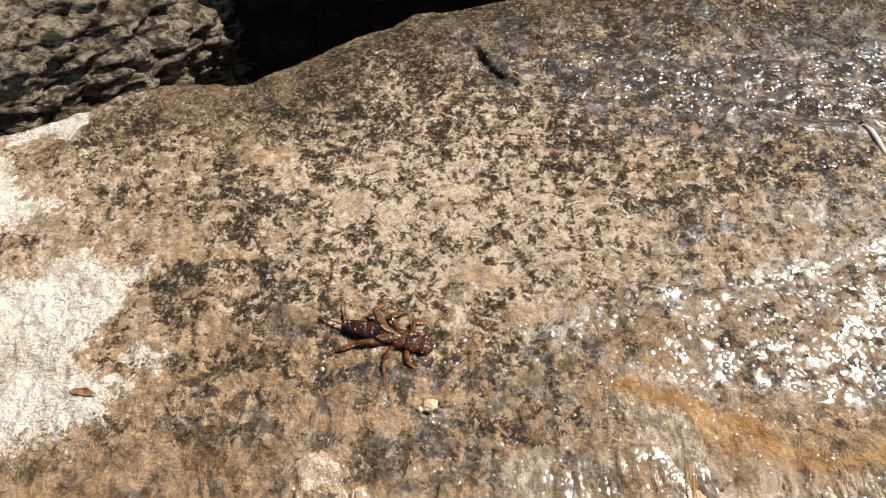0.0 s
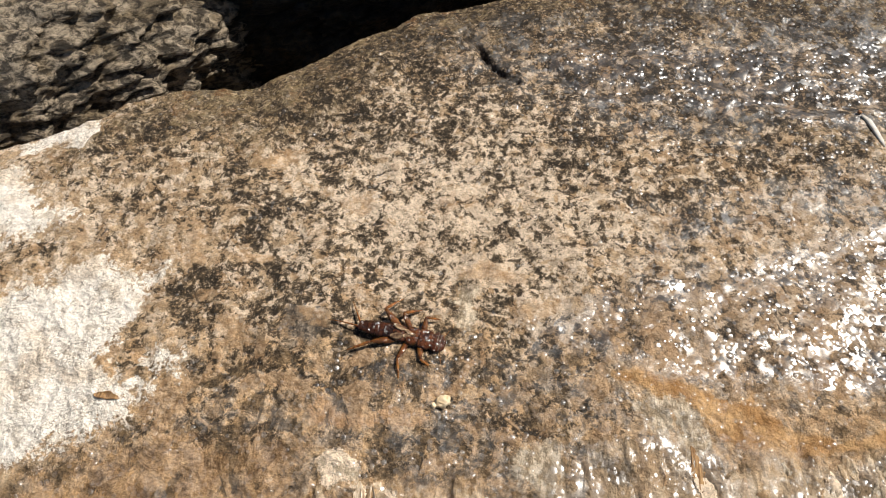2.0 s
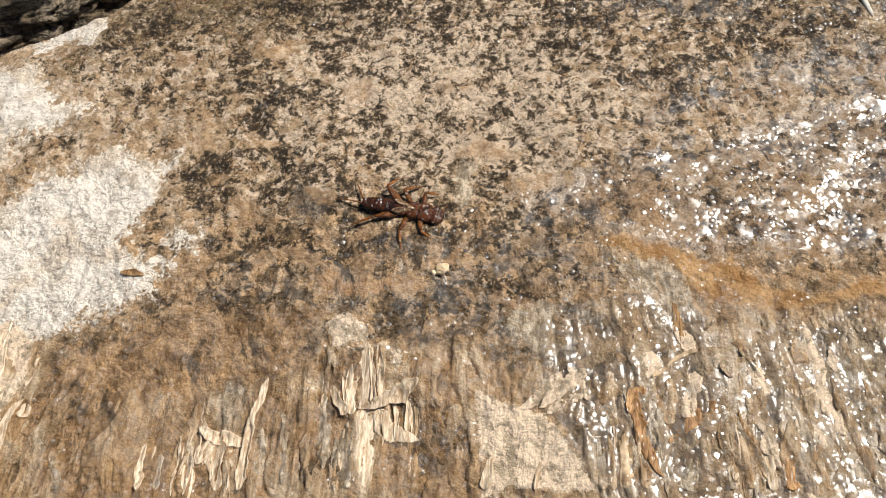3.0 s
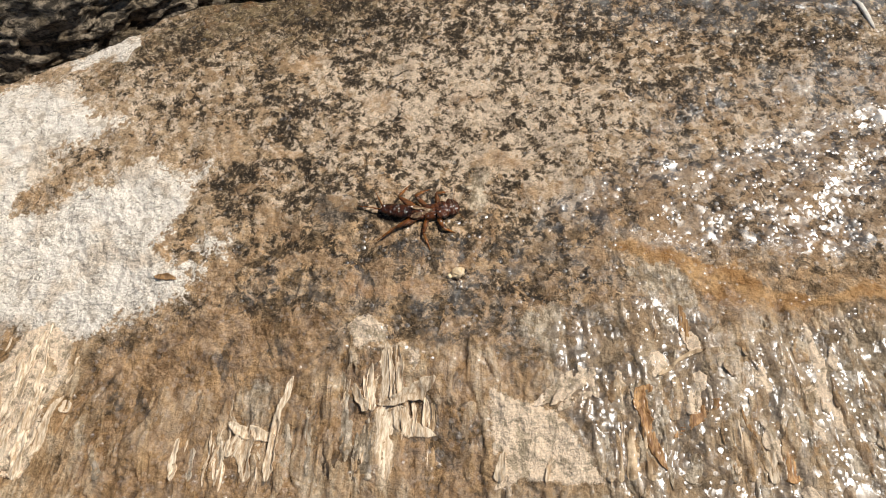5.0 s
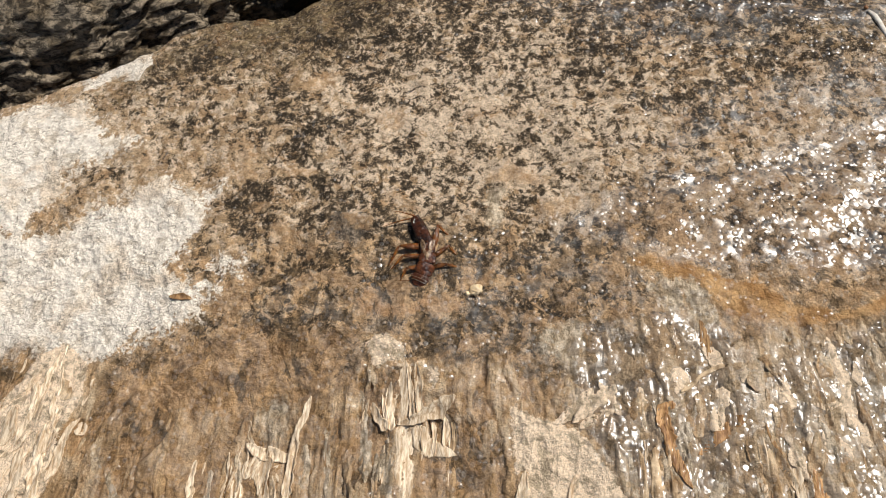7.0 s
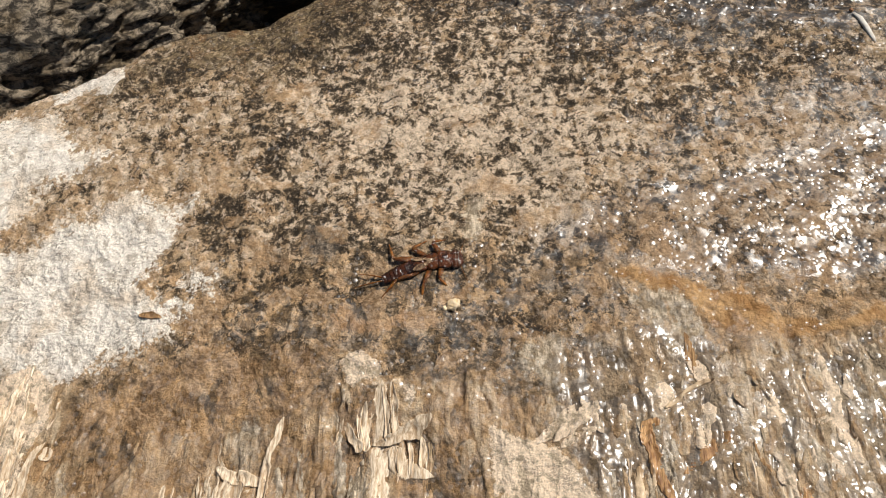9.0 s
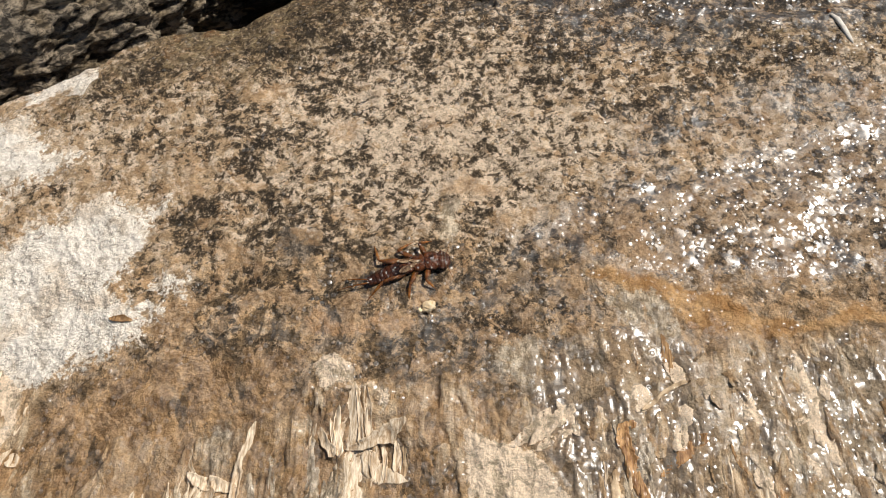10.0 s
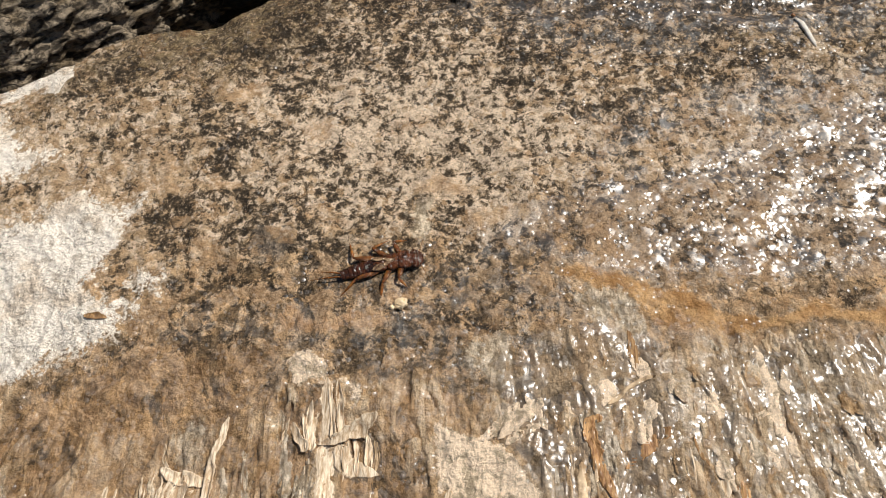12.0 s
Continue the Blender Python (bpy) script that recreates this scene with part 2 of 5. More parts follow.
    damp = n.step(n.math("ADD", n.noise(70, 3, 0.6, shift=14.0), n.math("MULTIPLY", n.attr("wet"), 0.4)), 0.52, 0.62)
    coat = n.math("MAXIMUM", n.math("MULTIPLY", wet, clump), n.math("MULTIPLY", n.math("MULTIPLY", chosen, damp), n.step(drop, 0.08, 0.3)))
    gloss = n.step(wet, 0.0, 1.0, 0.85, 0.55)
    return n.finish(Base_Color=colour, Roughness=gloss, Specular_IOR_Level=n.step(wet, 0.0, 1.0, 0.3, 0.45), Normal=normal, Coat_Weight=coat,
                    Coat_Roughness=0.33, Coat_IOR=1.9, Coat_Normal=ripple_normal)


def boulder_material(name, dark, light):
    n = Nodes(name)
    a, b, c = n.noise(45, 6, 0.62), n.noise(150, 8, 0.70, 0.4, stretch=(1, 1, 2.2), shift=2.0), n.noise(700, 4, 0.6, shift=5.0)
    colour = n.mix(n.step(b, 0.42, 0.60), dark, light)
    colour = n.mix(n.step(a, 0.48, 0.62, 0.0, 0.7), colour, n.mix(n.step(b, 0.4, 0.6), (0.045, 0.028, 0.012), (0.20, 0.135, 0.06)))
    colour = n.mix(1.0, colour, n.mix(n.step(c, 0.3, 0.7), (0.75, 0.75, 0.75), (1.15, 1.15, 1.12)), "MULTIPLY")
    normal = n.bump(n.math("ADD", b, n.math("MULTIPLY", n.noise(420, 4, 0.6, shift=9.0), 0.3)), 0.006, 1.0)
    return n.finish(Base_Color=colour, Roughness=0.55, Normal=normal)


def plain_material(name, dark, light, scale, rough, relief=0.0, coat=0.0, stretch=None, through=0.0, spec=0.5, film=False, wet=False):
    n = Nodes(name)
    info = n.add("ShaderNodeObjectInfo").outputs["Random"]
    grain = n.noise(scale, 5, 0.62, 0.2, stretch=stretch)
    colour = n.mix(n.step(grain, 0.34, 0.66), dark, light)
    colour = n.mix(1.0, colour, n.mix(info, (0.78, 0.76, 0.74), (1.12, 1.12, 1.12)), "MULTIPLY")
    colour = n.mix(n.step(n.noise(scale * 0.3, 4, 0.6, shift=3.0), 0.55, 0.72, 0.0, 0.45), colour, dark)
    values = dict(Base_Color=colour, Roughness=rough, Coat_Weight=coat, Coat_Roughness=0.12, Specular_IOR_Level=spec)
    if film:
        bead, chance = n.domes(230)
        chosen = n.step(chance, 0.45, 0.5)
        values["Coat_Normal"] = n.bump(n.math("ADD", n.math("MULTIPLY", n.math("MULTIPLY", bead, chosen), 0.45), n.math("MULTIPLY", n.noise(60, 2), 2.0)), 0.0013)
        values["Coat_Weight"], values["Coat_Roughness"], values["Coat_IOR"] = n.math("MULTIPLY", n.math("MULTIPLY", chosen, n.step(bead, 0.08, 0.3)), coat), 0.28, 1.6
    if wet:
        values["Coat_Normal"] = n.bump(n.noise(320, 1.5, 0.6, shift=6.0), 0.0027, 1.0)
        values["Coat_Roughness"], values["Coat_IOR"] = 0.2, 1.55
        values["Specular_IOR_Level"], values["Roughness"] = 0.12, 0.6
    if relief:
        values["Normal"] = n.bump(grain, relief, 0.8)
    if through:
        values["Subsurface_Weight"] = through
        values["Subsurface_Radius"] = Vector((0.003, 0.0012, 0.0004))
        values["Subsurface_Scale"] = 1.0
    return n.finish(**values)


ROCK = rock_material()
BOULDER = boulder_material("rough_grey_boulder_stone", (0.055, 0.040, 0.024), (0.58, 0.465, 0.335))
# darker copy of the boulder stone: the gap's shade put into its colour
SHADE_STONE = boulder_material("shaded_boulder_stone", (0.010, 0.009, 0.007), (0.07, 0.058, 0.042))
GRAVEL = plain_material("stream_bank_gravel", (0.10, 0.08, 0.055), (0.30, 0.25, 0.18), 40, 0.9, 0.01)
STRAW = plain_material("dried_pale_algae", (0.50, 0.345, 0.205), (0.93, 0.79, 0.60), 160, 0.8, 0.0006, 0.0, (6, 1, 6))
UMBER = plain_material("wet_brown_algae", (0.20, 0.098, 0.034), (0.50, 0.30, 0.13), 160, 0.75, 0.0009, 0.9, (6, 1, 6), film=True)
RUST = plain_material("rusty_wet_algae", (0.24, 0.105, 0.03), (0.60, 0.34, 0.14), 200, 0.55, 0.0009, 0.9, (4, 1, 4), film=True)
ASH = plain_material("wet_grey_scale", (0.30, 0.222, 0.14), (0.80, 0.64, 0.45), 170, 0.75, 0.0016, 1.0, film=True)
BUFF = plain_material("buff_scale", (0.36, 0.235, 0.125), (0.84, 0.64, 0.415), 180, 0.75, 0.0014, 0.8, film=True)
CREAM = plain_material("cream_pebble_stone", (0.88, 0.64, 0.36), (0.96, 0.80, 0.56), 330, 0.6, 0.0005)
BONE = plain_material("bleached_wood", (0.74, 0.66, 0.55), (0.93, 0.89, 0.82), 300, 0.7, 0.0004)
PAD = plain_material("pale_wing_pad", (0.06, 0.020, 0.006), (0.42, 0.28, 0.16), 480, 0.3, 0.0008, 1.0, wet=True)
FEMUR = plain_material("dark_amber_cuticle", (0.035, 0.011, 0.0025), (0.19, 0.066, 0.013), 380, 0.3, 0.0, 0.8, None, 0.2, wet=True)
RUSSET = plain_material("russet_leaf_scrap", (0.16, 0.055, 0.016), (0.42, 0.20, 0.07), 260, 0.6, 0.0004)
SHELL = plain_material("dark_glossy_cuticle", (0.012, 0.003, 0.0007), (0.075, 0.019, 0.003), 300, 0.4, 0.0004, 0.8, spec=0.3, wet=True)
PLATE = plain_material("banded_thorax_cuticle", (0.012, 0.003, 0.0007), (0.125, 0.034, 0.005), 380, 0.4, 0.0012, 1.0, wet=True)
AMBER = plain_material("amber_leg_cuticle", (0.09, 0.030, 0.006), (0.31, 0.118, 0.024), 420, 0.3, 0.0, 0.9, None, 0.25, wet=True)
PALE = plain_material("pale_head_band", (0.07, 0.045, 0.026), (0.22, 0.16, 0.10), 420, 0.3, 0.0, 0.5)


# ---- shape helpers ----
def lattice(ix, iy, iz, seed):
    h = (ix * 374761393 + iy * 668265263 + iz * 2147483647 + seed * 974634777) & 0xFFFFFFFF
    h = ((h ^ (h >> 13)) * 1274126177) & 0xFFFFFFFF
    return ((h ^ (h >> 16)) & 0xFFFF) / 65535.0 * 2 - 1


def value_noise(x, y, z=0.0, seed=0):
    x, y, z = np.broadcast_arrays(np.asarray(x, float), np.asarray(y, float), np.asarray(z, float))
    fx, fy, fz = np.floor(x), np.floor(y), np.floor(z)
    u, v, w = x - fx, y - fy, z - fz
    u, v, w = (a * a * a * (a * (a * 6 - 15) + 10) for a in (u, v, w))
    ix, iy, iz = fx.astype(np.int64), fy.astype(np.int64), fz.astype(np.int64)
    total = 0.0
    for dx, wx in ((0, 1 - u), (1, u)):
        for dy, wy in ((0, 1 - v), (1, v)):
            for dz, wz in ((0, 1 - w), (1, w)):
                total = total + lattice(ix + dx, iy + dy, iz + dz, seed) * wx * wy * wz
    return total


def fbm(x, y, z=0.0, octaves=4, gain=0.5, seed=0):
    total, size = 0.0, 1.0
    for k in range(octaves):
        total = total + size * value_noise(np.asarray(x) * 2**k + 17.3 * k, np.asarray(y) * 2**k - 9.1 * k, np.asarray(z) * 2**k, seed + k)
        size *= gain
    return total


def smooth(a, low, high):
    t = np.clip((a - low) / (high - low), 0, 1)
    return t * t * (3 - 2 * t)


def line_distance(x, y, points):
    best = np.full(np.shape(x), 1e9)
    for (ax, ay), (bx, by) in zip(points, points[1:]):
        dx, dy = bx - ax, by - ay
        t = np.clip(((x - ax) * dx + (y - ay) * dy) / (dx * dx + dy * dy + 1e-12), 0, 1)
        best = np.minimum(best, np.hypot(x - ax - t * dx, y - ay - t * dy))
    return best


def area(x, y, points, soft=0.006):
    """1 inside the outline, falling to 0 across its soft edge."""
    inside = np.zeros(np.shape(x), bool)
    for (ax, ay), (bx, by) in zip(points, points[1:] + points[:1]):
        if ay != by:
            inside ^= ((ay > y) != (by > y)) & (x < (bx - ax) * (y - ay) / (by - ay) + ax)
    d = line_distance(x, y, points + points[:1]) * np.where(inside, 1, -1)
    return smooth(d, -soft, soft)


def mesh_from(name, verts, faces, material, smooth_faces=True):
    me = bpy.data.meshes.new(name)
    me.from_pydata([tuple(map(float, v)) for v in verts], [], [tuple(map(int, f)) for f in faces])
    me.materials.append(material)
    if smooth_faces:
        me.shade_smooth()
    return me


def grid_mesh(name, x, y, z, material):
    """A sheet over a rectangular net of places."""
    rows, cols = x.shape
    me = bpy.data.meshes.new(name)
    index = np.arange(rows * cols).reshape(rows, cols)
    quads = np.stack([index[:-1, :-1], index[:-1, 1:], index[1:, 1:], index[1:, :-1]], -1).reshape(-1)
    count = len(quads) // 4
    me.vertices.add(rows * cols)
    me.vertices.foreach_set("co", np.stack([x, y, z], -1).astype(np.float32).ravel())
    me.loops.add(len(quads))
    me.loops.foreach_set("vertex_index", quads.astype(np.int32))
    me.polygons.add(count)
    me.polygons.foreach_set("loop_start", (np.arange(count) * 4).astype(np.int32))
    me.update(calc_edges=True)
    me.validate()
    me.materials.append(material)
    me.shade_smooth()
    return me


def tube(path, radii, sides=8, flat=1.0, cap=True):
    """Verts and faces of a tapered tube along path; flat squeezes it along z."""
    verts, faces = [], []
    path = [Vector(p) for p in path]
    for i, p in enumerate(path):
        way = (path[min(i + 1, len(path) - 1)] - path[max(i - 1, 0)]).normalized()
        side = way.cross(Vector((0, 0, 1)))
        side = side.normalized() if side.length > 1e-6 else Vector((0, 1, 0))
        up = side.cross(way)
        for k in range(sides):
            a = 2 * math.pi * k / sides
            verts.append(p + side * math.cos(a) * radii[i] + up * math.sin(a) * radii[i] * flat)
    for i in range(len(path) - 1):
        for k in range(sides):
            a, b = i * sides + k, i * sides + (k + 1) % sides
            faces.append((a, b, b + sides, a + sides))
    if cap:
        faces.append(tuple(range(sides))[::-1])
        faces.append(tuple(range((len(path) - 1) * sides, len(path) * sides)))
    return verts, faces


def joined(*shapes):
    verts, faces = [], []
    for v, f in shapes:
        faces += [tuple(i + len(verts) for i in face) for face in f]
        verts += list(v)
    return verts, faces


def part(name, shape, material, parent=None, label=""):
    ob = new(name, mesh_from(name, *shape, material))
    ob.parent = parent
    return tagged(ob, label)


# ---- the rock ----
EDGE_X = [-0.60, -0.36, -0.29, -0.227, -0.19, -0.18, -0.149, -0.111, -0.087, -0.065, -0.03, 0.004, 0.081, 0.238, 0.6]
EDGE_Y = [0.02, 0.075, 0.102, 0.129, 0.145, 0.157, 0.167, 0.173, 0.191, 0.209, 0.231, 0.241, 0.262, 0.30, 0.36]
WHITE = [
    [(-0.244, 0.033), (-0.228, 0.032), (-0.212, 0.033), (-0.201, 0.041), (-0.187, 0.046), (-0.179, 0.057), (-0.159, 0.059), (-0.149, 0.055), (-0.142, 0.050), (-0.130, 0.059), (-0.128, 0.055), (-0.137, 0.046), (-0.137, 0.039), (-0.145, 0.033), (-0.147, 0.026), (-0.143, 0.020), (-0.149, 0.011), (-0.142, 0.002), (-0.124, 0.000), (-0.122, -0.004), (-0.131, -0.008), (-0.132, -0.015), (-0.147, -0.024), (-0.158, -0.022), (-0.167, -0.030), (-0.179, -0.038), (-0.182, -0.046), (-0.197, -0.041), (-0.215, -0.031), (-0.221, -0.040), (-0.237, -0.040), (-0.262, 0.031)],
    [(-0.288, 0.105), (-0.249, 0.108), (-0.218, 0.106), (-0.211, 0.099), (-0.200, 0.084), (-0.181, 0.087), (-0.185, 0.082), (-0.195, 0.078), (-0.203, 0.068), (-0.220, 0.066), (-0.225, 0.054), (-0.232, 0.043), (-0.231, 0.033), (-0.244, 0.031), (-0.262, 0.031)],
    [(-0.125, 0.016), (-0.122, 0.019), (-0.114, 0.017), (-0.112, 0.010), (-0.118, 0.009)],
]
WHITE_LOW = [
    [(-0.214, -0.060), (-0.207, -0.039), (-0.193, -0.028), (-0.179, -0.038), (-0.177, -0.054), (-0.180, -0.064), (-0.181, -0.077), (-0.185, -0.099), (-0.201, -0.100), (-0.222, -0.101), (-0.230, -0.061)],
    [(-0.048, -0.024), (-0.038, -0.021), (-0.029, -0.027), (-0.031, -0.034), (-0.039, -0.034), (-0.042, -0.038), (-0.046, -0.035)],
    [(0.018, -0.055), (0.018, -0.071), (0.020, -0.078), (0.025, -0.079), (0.023, -0.092), (0.064, -0.090), (0.061, -0.080), (0.054, -0.069), (0.045, -0.061), (0.037, -0.058), (0.028, -0.057)],
    [(-0.034, -0.036), (-0.022, -0.035), (-0.015, -0.041), (-0.018, -0.046), (-0.022, -0.036)],
]
PALE_RIM = [
    [(-0.230, 0.129), (-0.216, 0.133), (-0.206, 0.140), (-0.198, 0.142), (-0.190, 0.144), (-0.187, 0.135), (-0.194, 0.121), (-0.211, 0.127), (-0.223, 0.113)],
]
OLIVE = [
    [(-.189, .150), (-.129, .170), (-.105, .182), (-.06, .212), (-.03, .235), (.005, .241), (.078, .250), (.089, .223), (.043, .208), (.007, .202), (-.033, .195), (-.06, .152), (-.075, .14), (-.134, .134), (-.172, .125), (-.206, .104), (-.211, .097), (-.205, .124)],
    [(.089, .25), (.16, .255), (.24, .27), (.24, .20), (.16, .21), (.10, .215)],
]
SLATE = [
    [(-0.015, -0.026), (-0.009, -0.026), (-0.001, -0.035), (0.000, -0.040), (-0.006, -0.040), (-0.011, -0.034)],
    [(-0.049, -0.000), (-0.032, 0.002), (-0.030, -0.004), (-0.039, -0.007), (-0.048, -0.006)],
    [(-0.007, -0.045), (0.002, -0.051), (0.009, -0.051), (0.002, -0.055)],
    [(-0.068, 0.040), (-0.054, 0.041), (-0.052, 0.034), (-0.059, 0.024), (-0.070, 0.030)],
    [(0.063, -0.013), (0.067, -0.014), (0.065, -0.022), (0.058, -0.018)],
    [(0.020, 0.005), (0.029, 0.004), (0.025, -0.001), (0.019, 0.001)],
    [(-0.151, -0.063), (-0.144, -0.058), (-0.140, -0.068), (-0.157, -0.071), (-0.166, -0.068), (-0.162, -0.062)],
    [(-0.180, -0.074), (-0.163, -0.077), (-0.157, -0.080), (-0.167, -0.082)],
]
DARK = [[(.085, .098), (.09, .129), (.11, .136), (.135, .128), (.139, .097), (.117, .092)]]
DARK_FAR = [
    [(-.073, .127), (-.069, .142), (-.049, .132), (-.045, .119), (-.06, .117)],
    [(.046, .187), (.061, .204), (.094, .206), (.105, .186), (.083, .17), (.061, .172)],
    [(-.121, .107), (-.108, .126), (-.096, .11), (-.064, .099), (-.069, .089), (-.106, .092)],
    [(-.128, .062), (-.11, .06), (-.104, .035), (-.116, .022), (-.126, .03)],
]
ORANGE = [
    [(0.066, 0.020), (0.079, 0.022), (0.090, 0.017), (0.102, 0.013), (0.115, 0.009), (0.129, 0.008), (0.143, 0.001), (0.156, -0.004), (0.177, -0.001), (0.26, 0.002), (0.26, -0.006), (0.176, -0.007), (0.155, -0.009), (0.137, -0.011), (0.120, -0.011), (0.111, -0.009), (0.105, -0.005), (0.099, 0.004), (0.088, 0.010), (0.076, 0.015)],
]
OCHRE = [
    [(0.127, 0.010), (0.147, 0.012), (0.179, 0.010), (0.177, 0.001), (0.156, -0.002), (0.138, 0.003)],
    [(0.064, 0.019), (0.071, 0.012), (0.063, 0.006), (0.056, 0.015)],
    [(0.113, -0.010), (0.137, -0.012), (0.140, -0.018), (0.119, -0.024), (0.112, -0.019)],
    [(0.156, 0.045), (0.168, 0.043), (0.170, 0.035), (0.159, 0.030), (0.152, 0.036)],
    [(0.092, 0.027), (0.104, 0.028), (0.106, 0.022), (0.094, 0.019)],
]
TAN = [
    [(-.059, -.005), (-.046, -.004), (-.007, -.003), (-.004, -.01), (-.022, -.014), (-.043, -.011), (-.056, -.012)],
    [(.002, -.039), (.024, -.033), (.024, -.048), (.014, -.053), (.002, -.046)],
]
BROWN = [
    [(-.172, -.041), (-.122, -.021), (-.08, -.014), (-.053, -.016), (-.056, -.04), (-.073, -.066), (-.1, -.12), (-.161, -.12), (-.171, -.054)],
    [(-.017, -.049), (.014, -.051), (.017, -.09), (.012, -.12), (-.012, -.11), (-.004, -.068)],
]
GREY = [
    [(0.081, 0.012), (0.093, 0.010), (0.100, 0.004), (0.105, -0.006), (0.110, -0.019), (0.098, -0.019), (0.087, -0.009), (0.078, 0.001)],
    [(0.109, -0.029), (0.134, -0.031), (0.142, -0.043), (0.140, -0.066), (0.135, -0.072), (0.124, -0.073), (0.116, -0.053), (0.108, -0.044)],
    [(0.031, -0.019), (0.045, -0.013), (0.055, -0.021), (0.052, -0.036), (0.038, -0.039), (0.029, -0.032)],
    [(-0.096, -0.051), (-0.081, -0.048), (-0.076, -0.060), (-0.078, -0.072), (-0.087, -0.070), (-0.093, -0.061)],
    [(-0.001, 0.056), (0.008, 0.056), (0.012, 0.037), (0.001, 0.034)],
    [(.138, -.025), (.168, -.019), (.22, -.02), (.22, -.11), (.137, -.11), (.132, -.049)],
]
# blotches as middle and half lengths
BLOTCHES = [(-0.120, 0.043, 0.0076, 0.0076), (-0.096, 0.009, 0.0137, 0.0076), (-0.122, 0.011, 0.0090, 0.0107), (-0.090, 0.082, 0.0125, 0.0089), (-0.037, 0.063, 0.0096, 0.0052), (-0.075, 0.098, 0.0136, 0.0089), (-0.021, 0.035, 0.0070, 0.0090), (0.001, 0.046, 0.0092, 0.0128), (-0.080, 0.042, 0.0113, 0.0069), (0.043, 0.029, 0.0067, 0.0087), (0.022, 0.085, 0.0073, 0.0066), (0.036, 0.070, 0.0082, 0.0045)]
BLOTCHES_FAR = [(-0.087, 0.136, 0.0086, 0.0095), (-0.043, 0.123, 0.0172, 0.0041), (-0.069, 0.174, 0.0119, 0.0087), (-0.036, 0.216, 0.0188, 0.0088), (0.010, 0.221, 0.0171, 0.0130), (-0.018, 0.215, 0.0124, 0.0129), (-0.109, 0.168, 0.0179, 0.0087), (-0.156, 0.142, 0.0131, 0.0091), (-0.153, 0.122, 0.0113, 0.0072), (0.042, 0.184, 0.0177, 0.0087), (0.071, 0.180, 0.0204, 0.0079), (0.035, 0.229, 0.0112, 0.0080), (-0.072, 0.127, 0.0129, 0.0078)]
CLEAR = [(-0.111, 0.045, 0.0058, 0.0045), (-0.091, 0.025, 0.0072, 0.0061), (-0.104, 0.006, 0.0083, 0.0048), (-0.057, 0.038, 0.0067, 0.0049), (-0.054, -0.006, 0.0040, 0.0050), (-0.093, 0.065, 0.0118, 0.0047), (-0.124, 0.062, 0.0148, 0.0060), (0.028, 0.006, 0.0056, 0.0044), (0.015, 0.065, 0.0137, 0.0057), (-0.091, 0.125, 0.0112, 0.0084), (-0.045, 0.099, 0.0118, 0.0070), (0.041, 0.047, 0.0159, 0.0055)]
WET = [
    [(.035, -.015), (.06, -.022), (.085, .0), (.12, -.03), (.13, -.12), (.07, -.12), (.068, -.09), (.045, -.055)],
    [(.036, .028), (.044, .040), (.070, .052), (.090, .066), (.118, .068), (.148, .081), (.182, .095), (.26, .135), (.26, .02), (.215, .02), (.146, .012), (.102, .017), (.068, .026)],
    [(.036, .193), (.06, .214), (.117, .208), (.155, .204), (.26, .226), (.26, .172), (.197, .152), (.156, .152), (.116, .165), (.068, .160)],
    [(.125, -.02), (.24, -.01), (.24, -.12), (.085, -.12), (.085, -.085), (.12, -.07)],
]
DAMP = [[(.08, .066), (.09, .11), (.16, .125), (.26, .14), (.2, .1)], [(-.17, -.03), (-.10, .0), (.0, .03), (.06, .03), (.15, .0), (.15, -.12), (-.17, -.12)], [(.1, .13), (.26, .14), (.26, .27), (.0, .24), (-.06, .2)]]
STRANDS = [(.10, .155), (.17, .135), (.26, .13), (.26, .16), (.16, .16)]
CRACK = [(.006, .202), (.009, .196), (.013, .188), (.02, .182), (.027, .177)]
RIDGE = [(.043, .187), (.063, .172), (.084, .172), (.104, .184), (.128, .184), (.151, .169), (.187, .166), (.23, .176)]


def whole(x, y, outlines, soft=0.006):
    total = np.zeros(np.shape(x))
    for outline in outlines:
        total = np.maximum(total, area(x, y, outline, soft))
    return total


def blots(x, y, spots):
    """Soft round blotches."""
    total = np.zeros(np.shape(x))
    for cx, cy, rx, ry in spots:
        total = np.maximum(total, smooth(1.35 - np.hypot((x - cx) / rx, (y - cy) / ry), 0.0, 0.8))
    return total


def layered_at(x, y):
    """How far the surface is made of fibrous layers, near the lower edge."""
    border = -0.030 + 0.020 * smooth(x, 0.02, 0.08) - 0.022 * smooth(-x, 0.045, 0.07) + 0.020 * smooth(-x, 0.15, 0.19)
    return smooth(border + 0.008 * fbm(x * 60, y * 60, seed=40, octaves=3) - y, -0.006, 0.010)


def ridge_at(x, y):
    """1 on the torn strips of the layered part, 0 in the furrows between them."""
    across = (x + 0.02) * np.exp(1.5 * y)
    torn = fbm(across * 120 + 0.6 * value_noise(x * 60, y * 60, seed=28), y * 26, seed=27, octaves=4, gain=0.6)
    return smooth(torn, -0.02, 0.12)


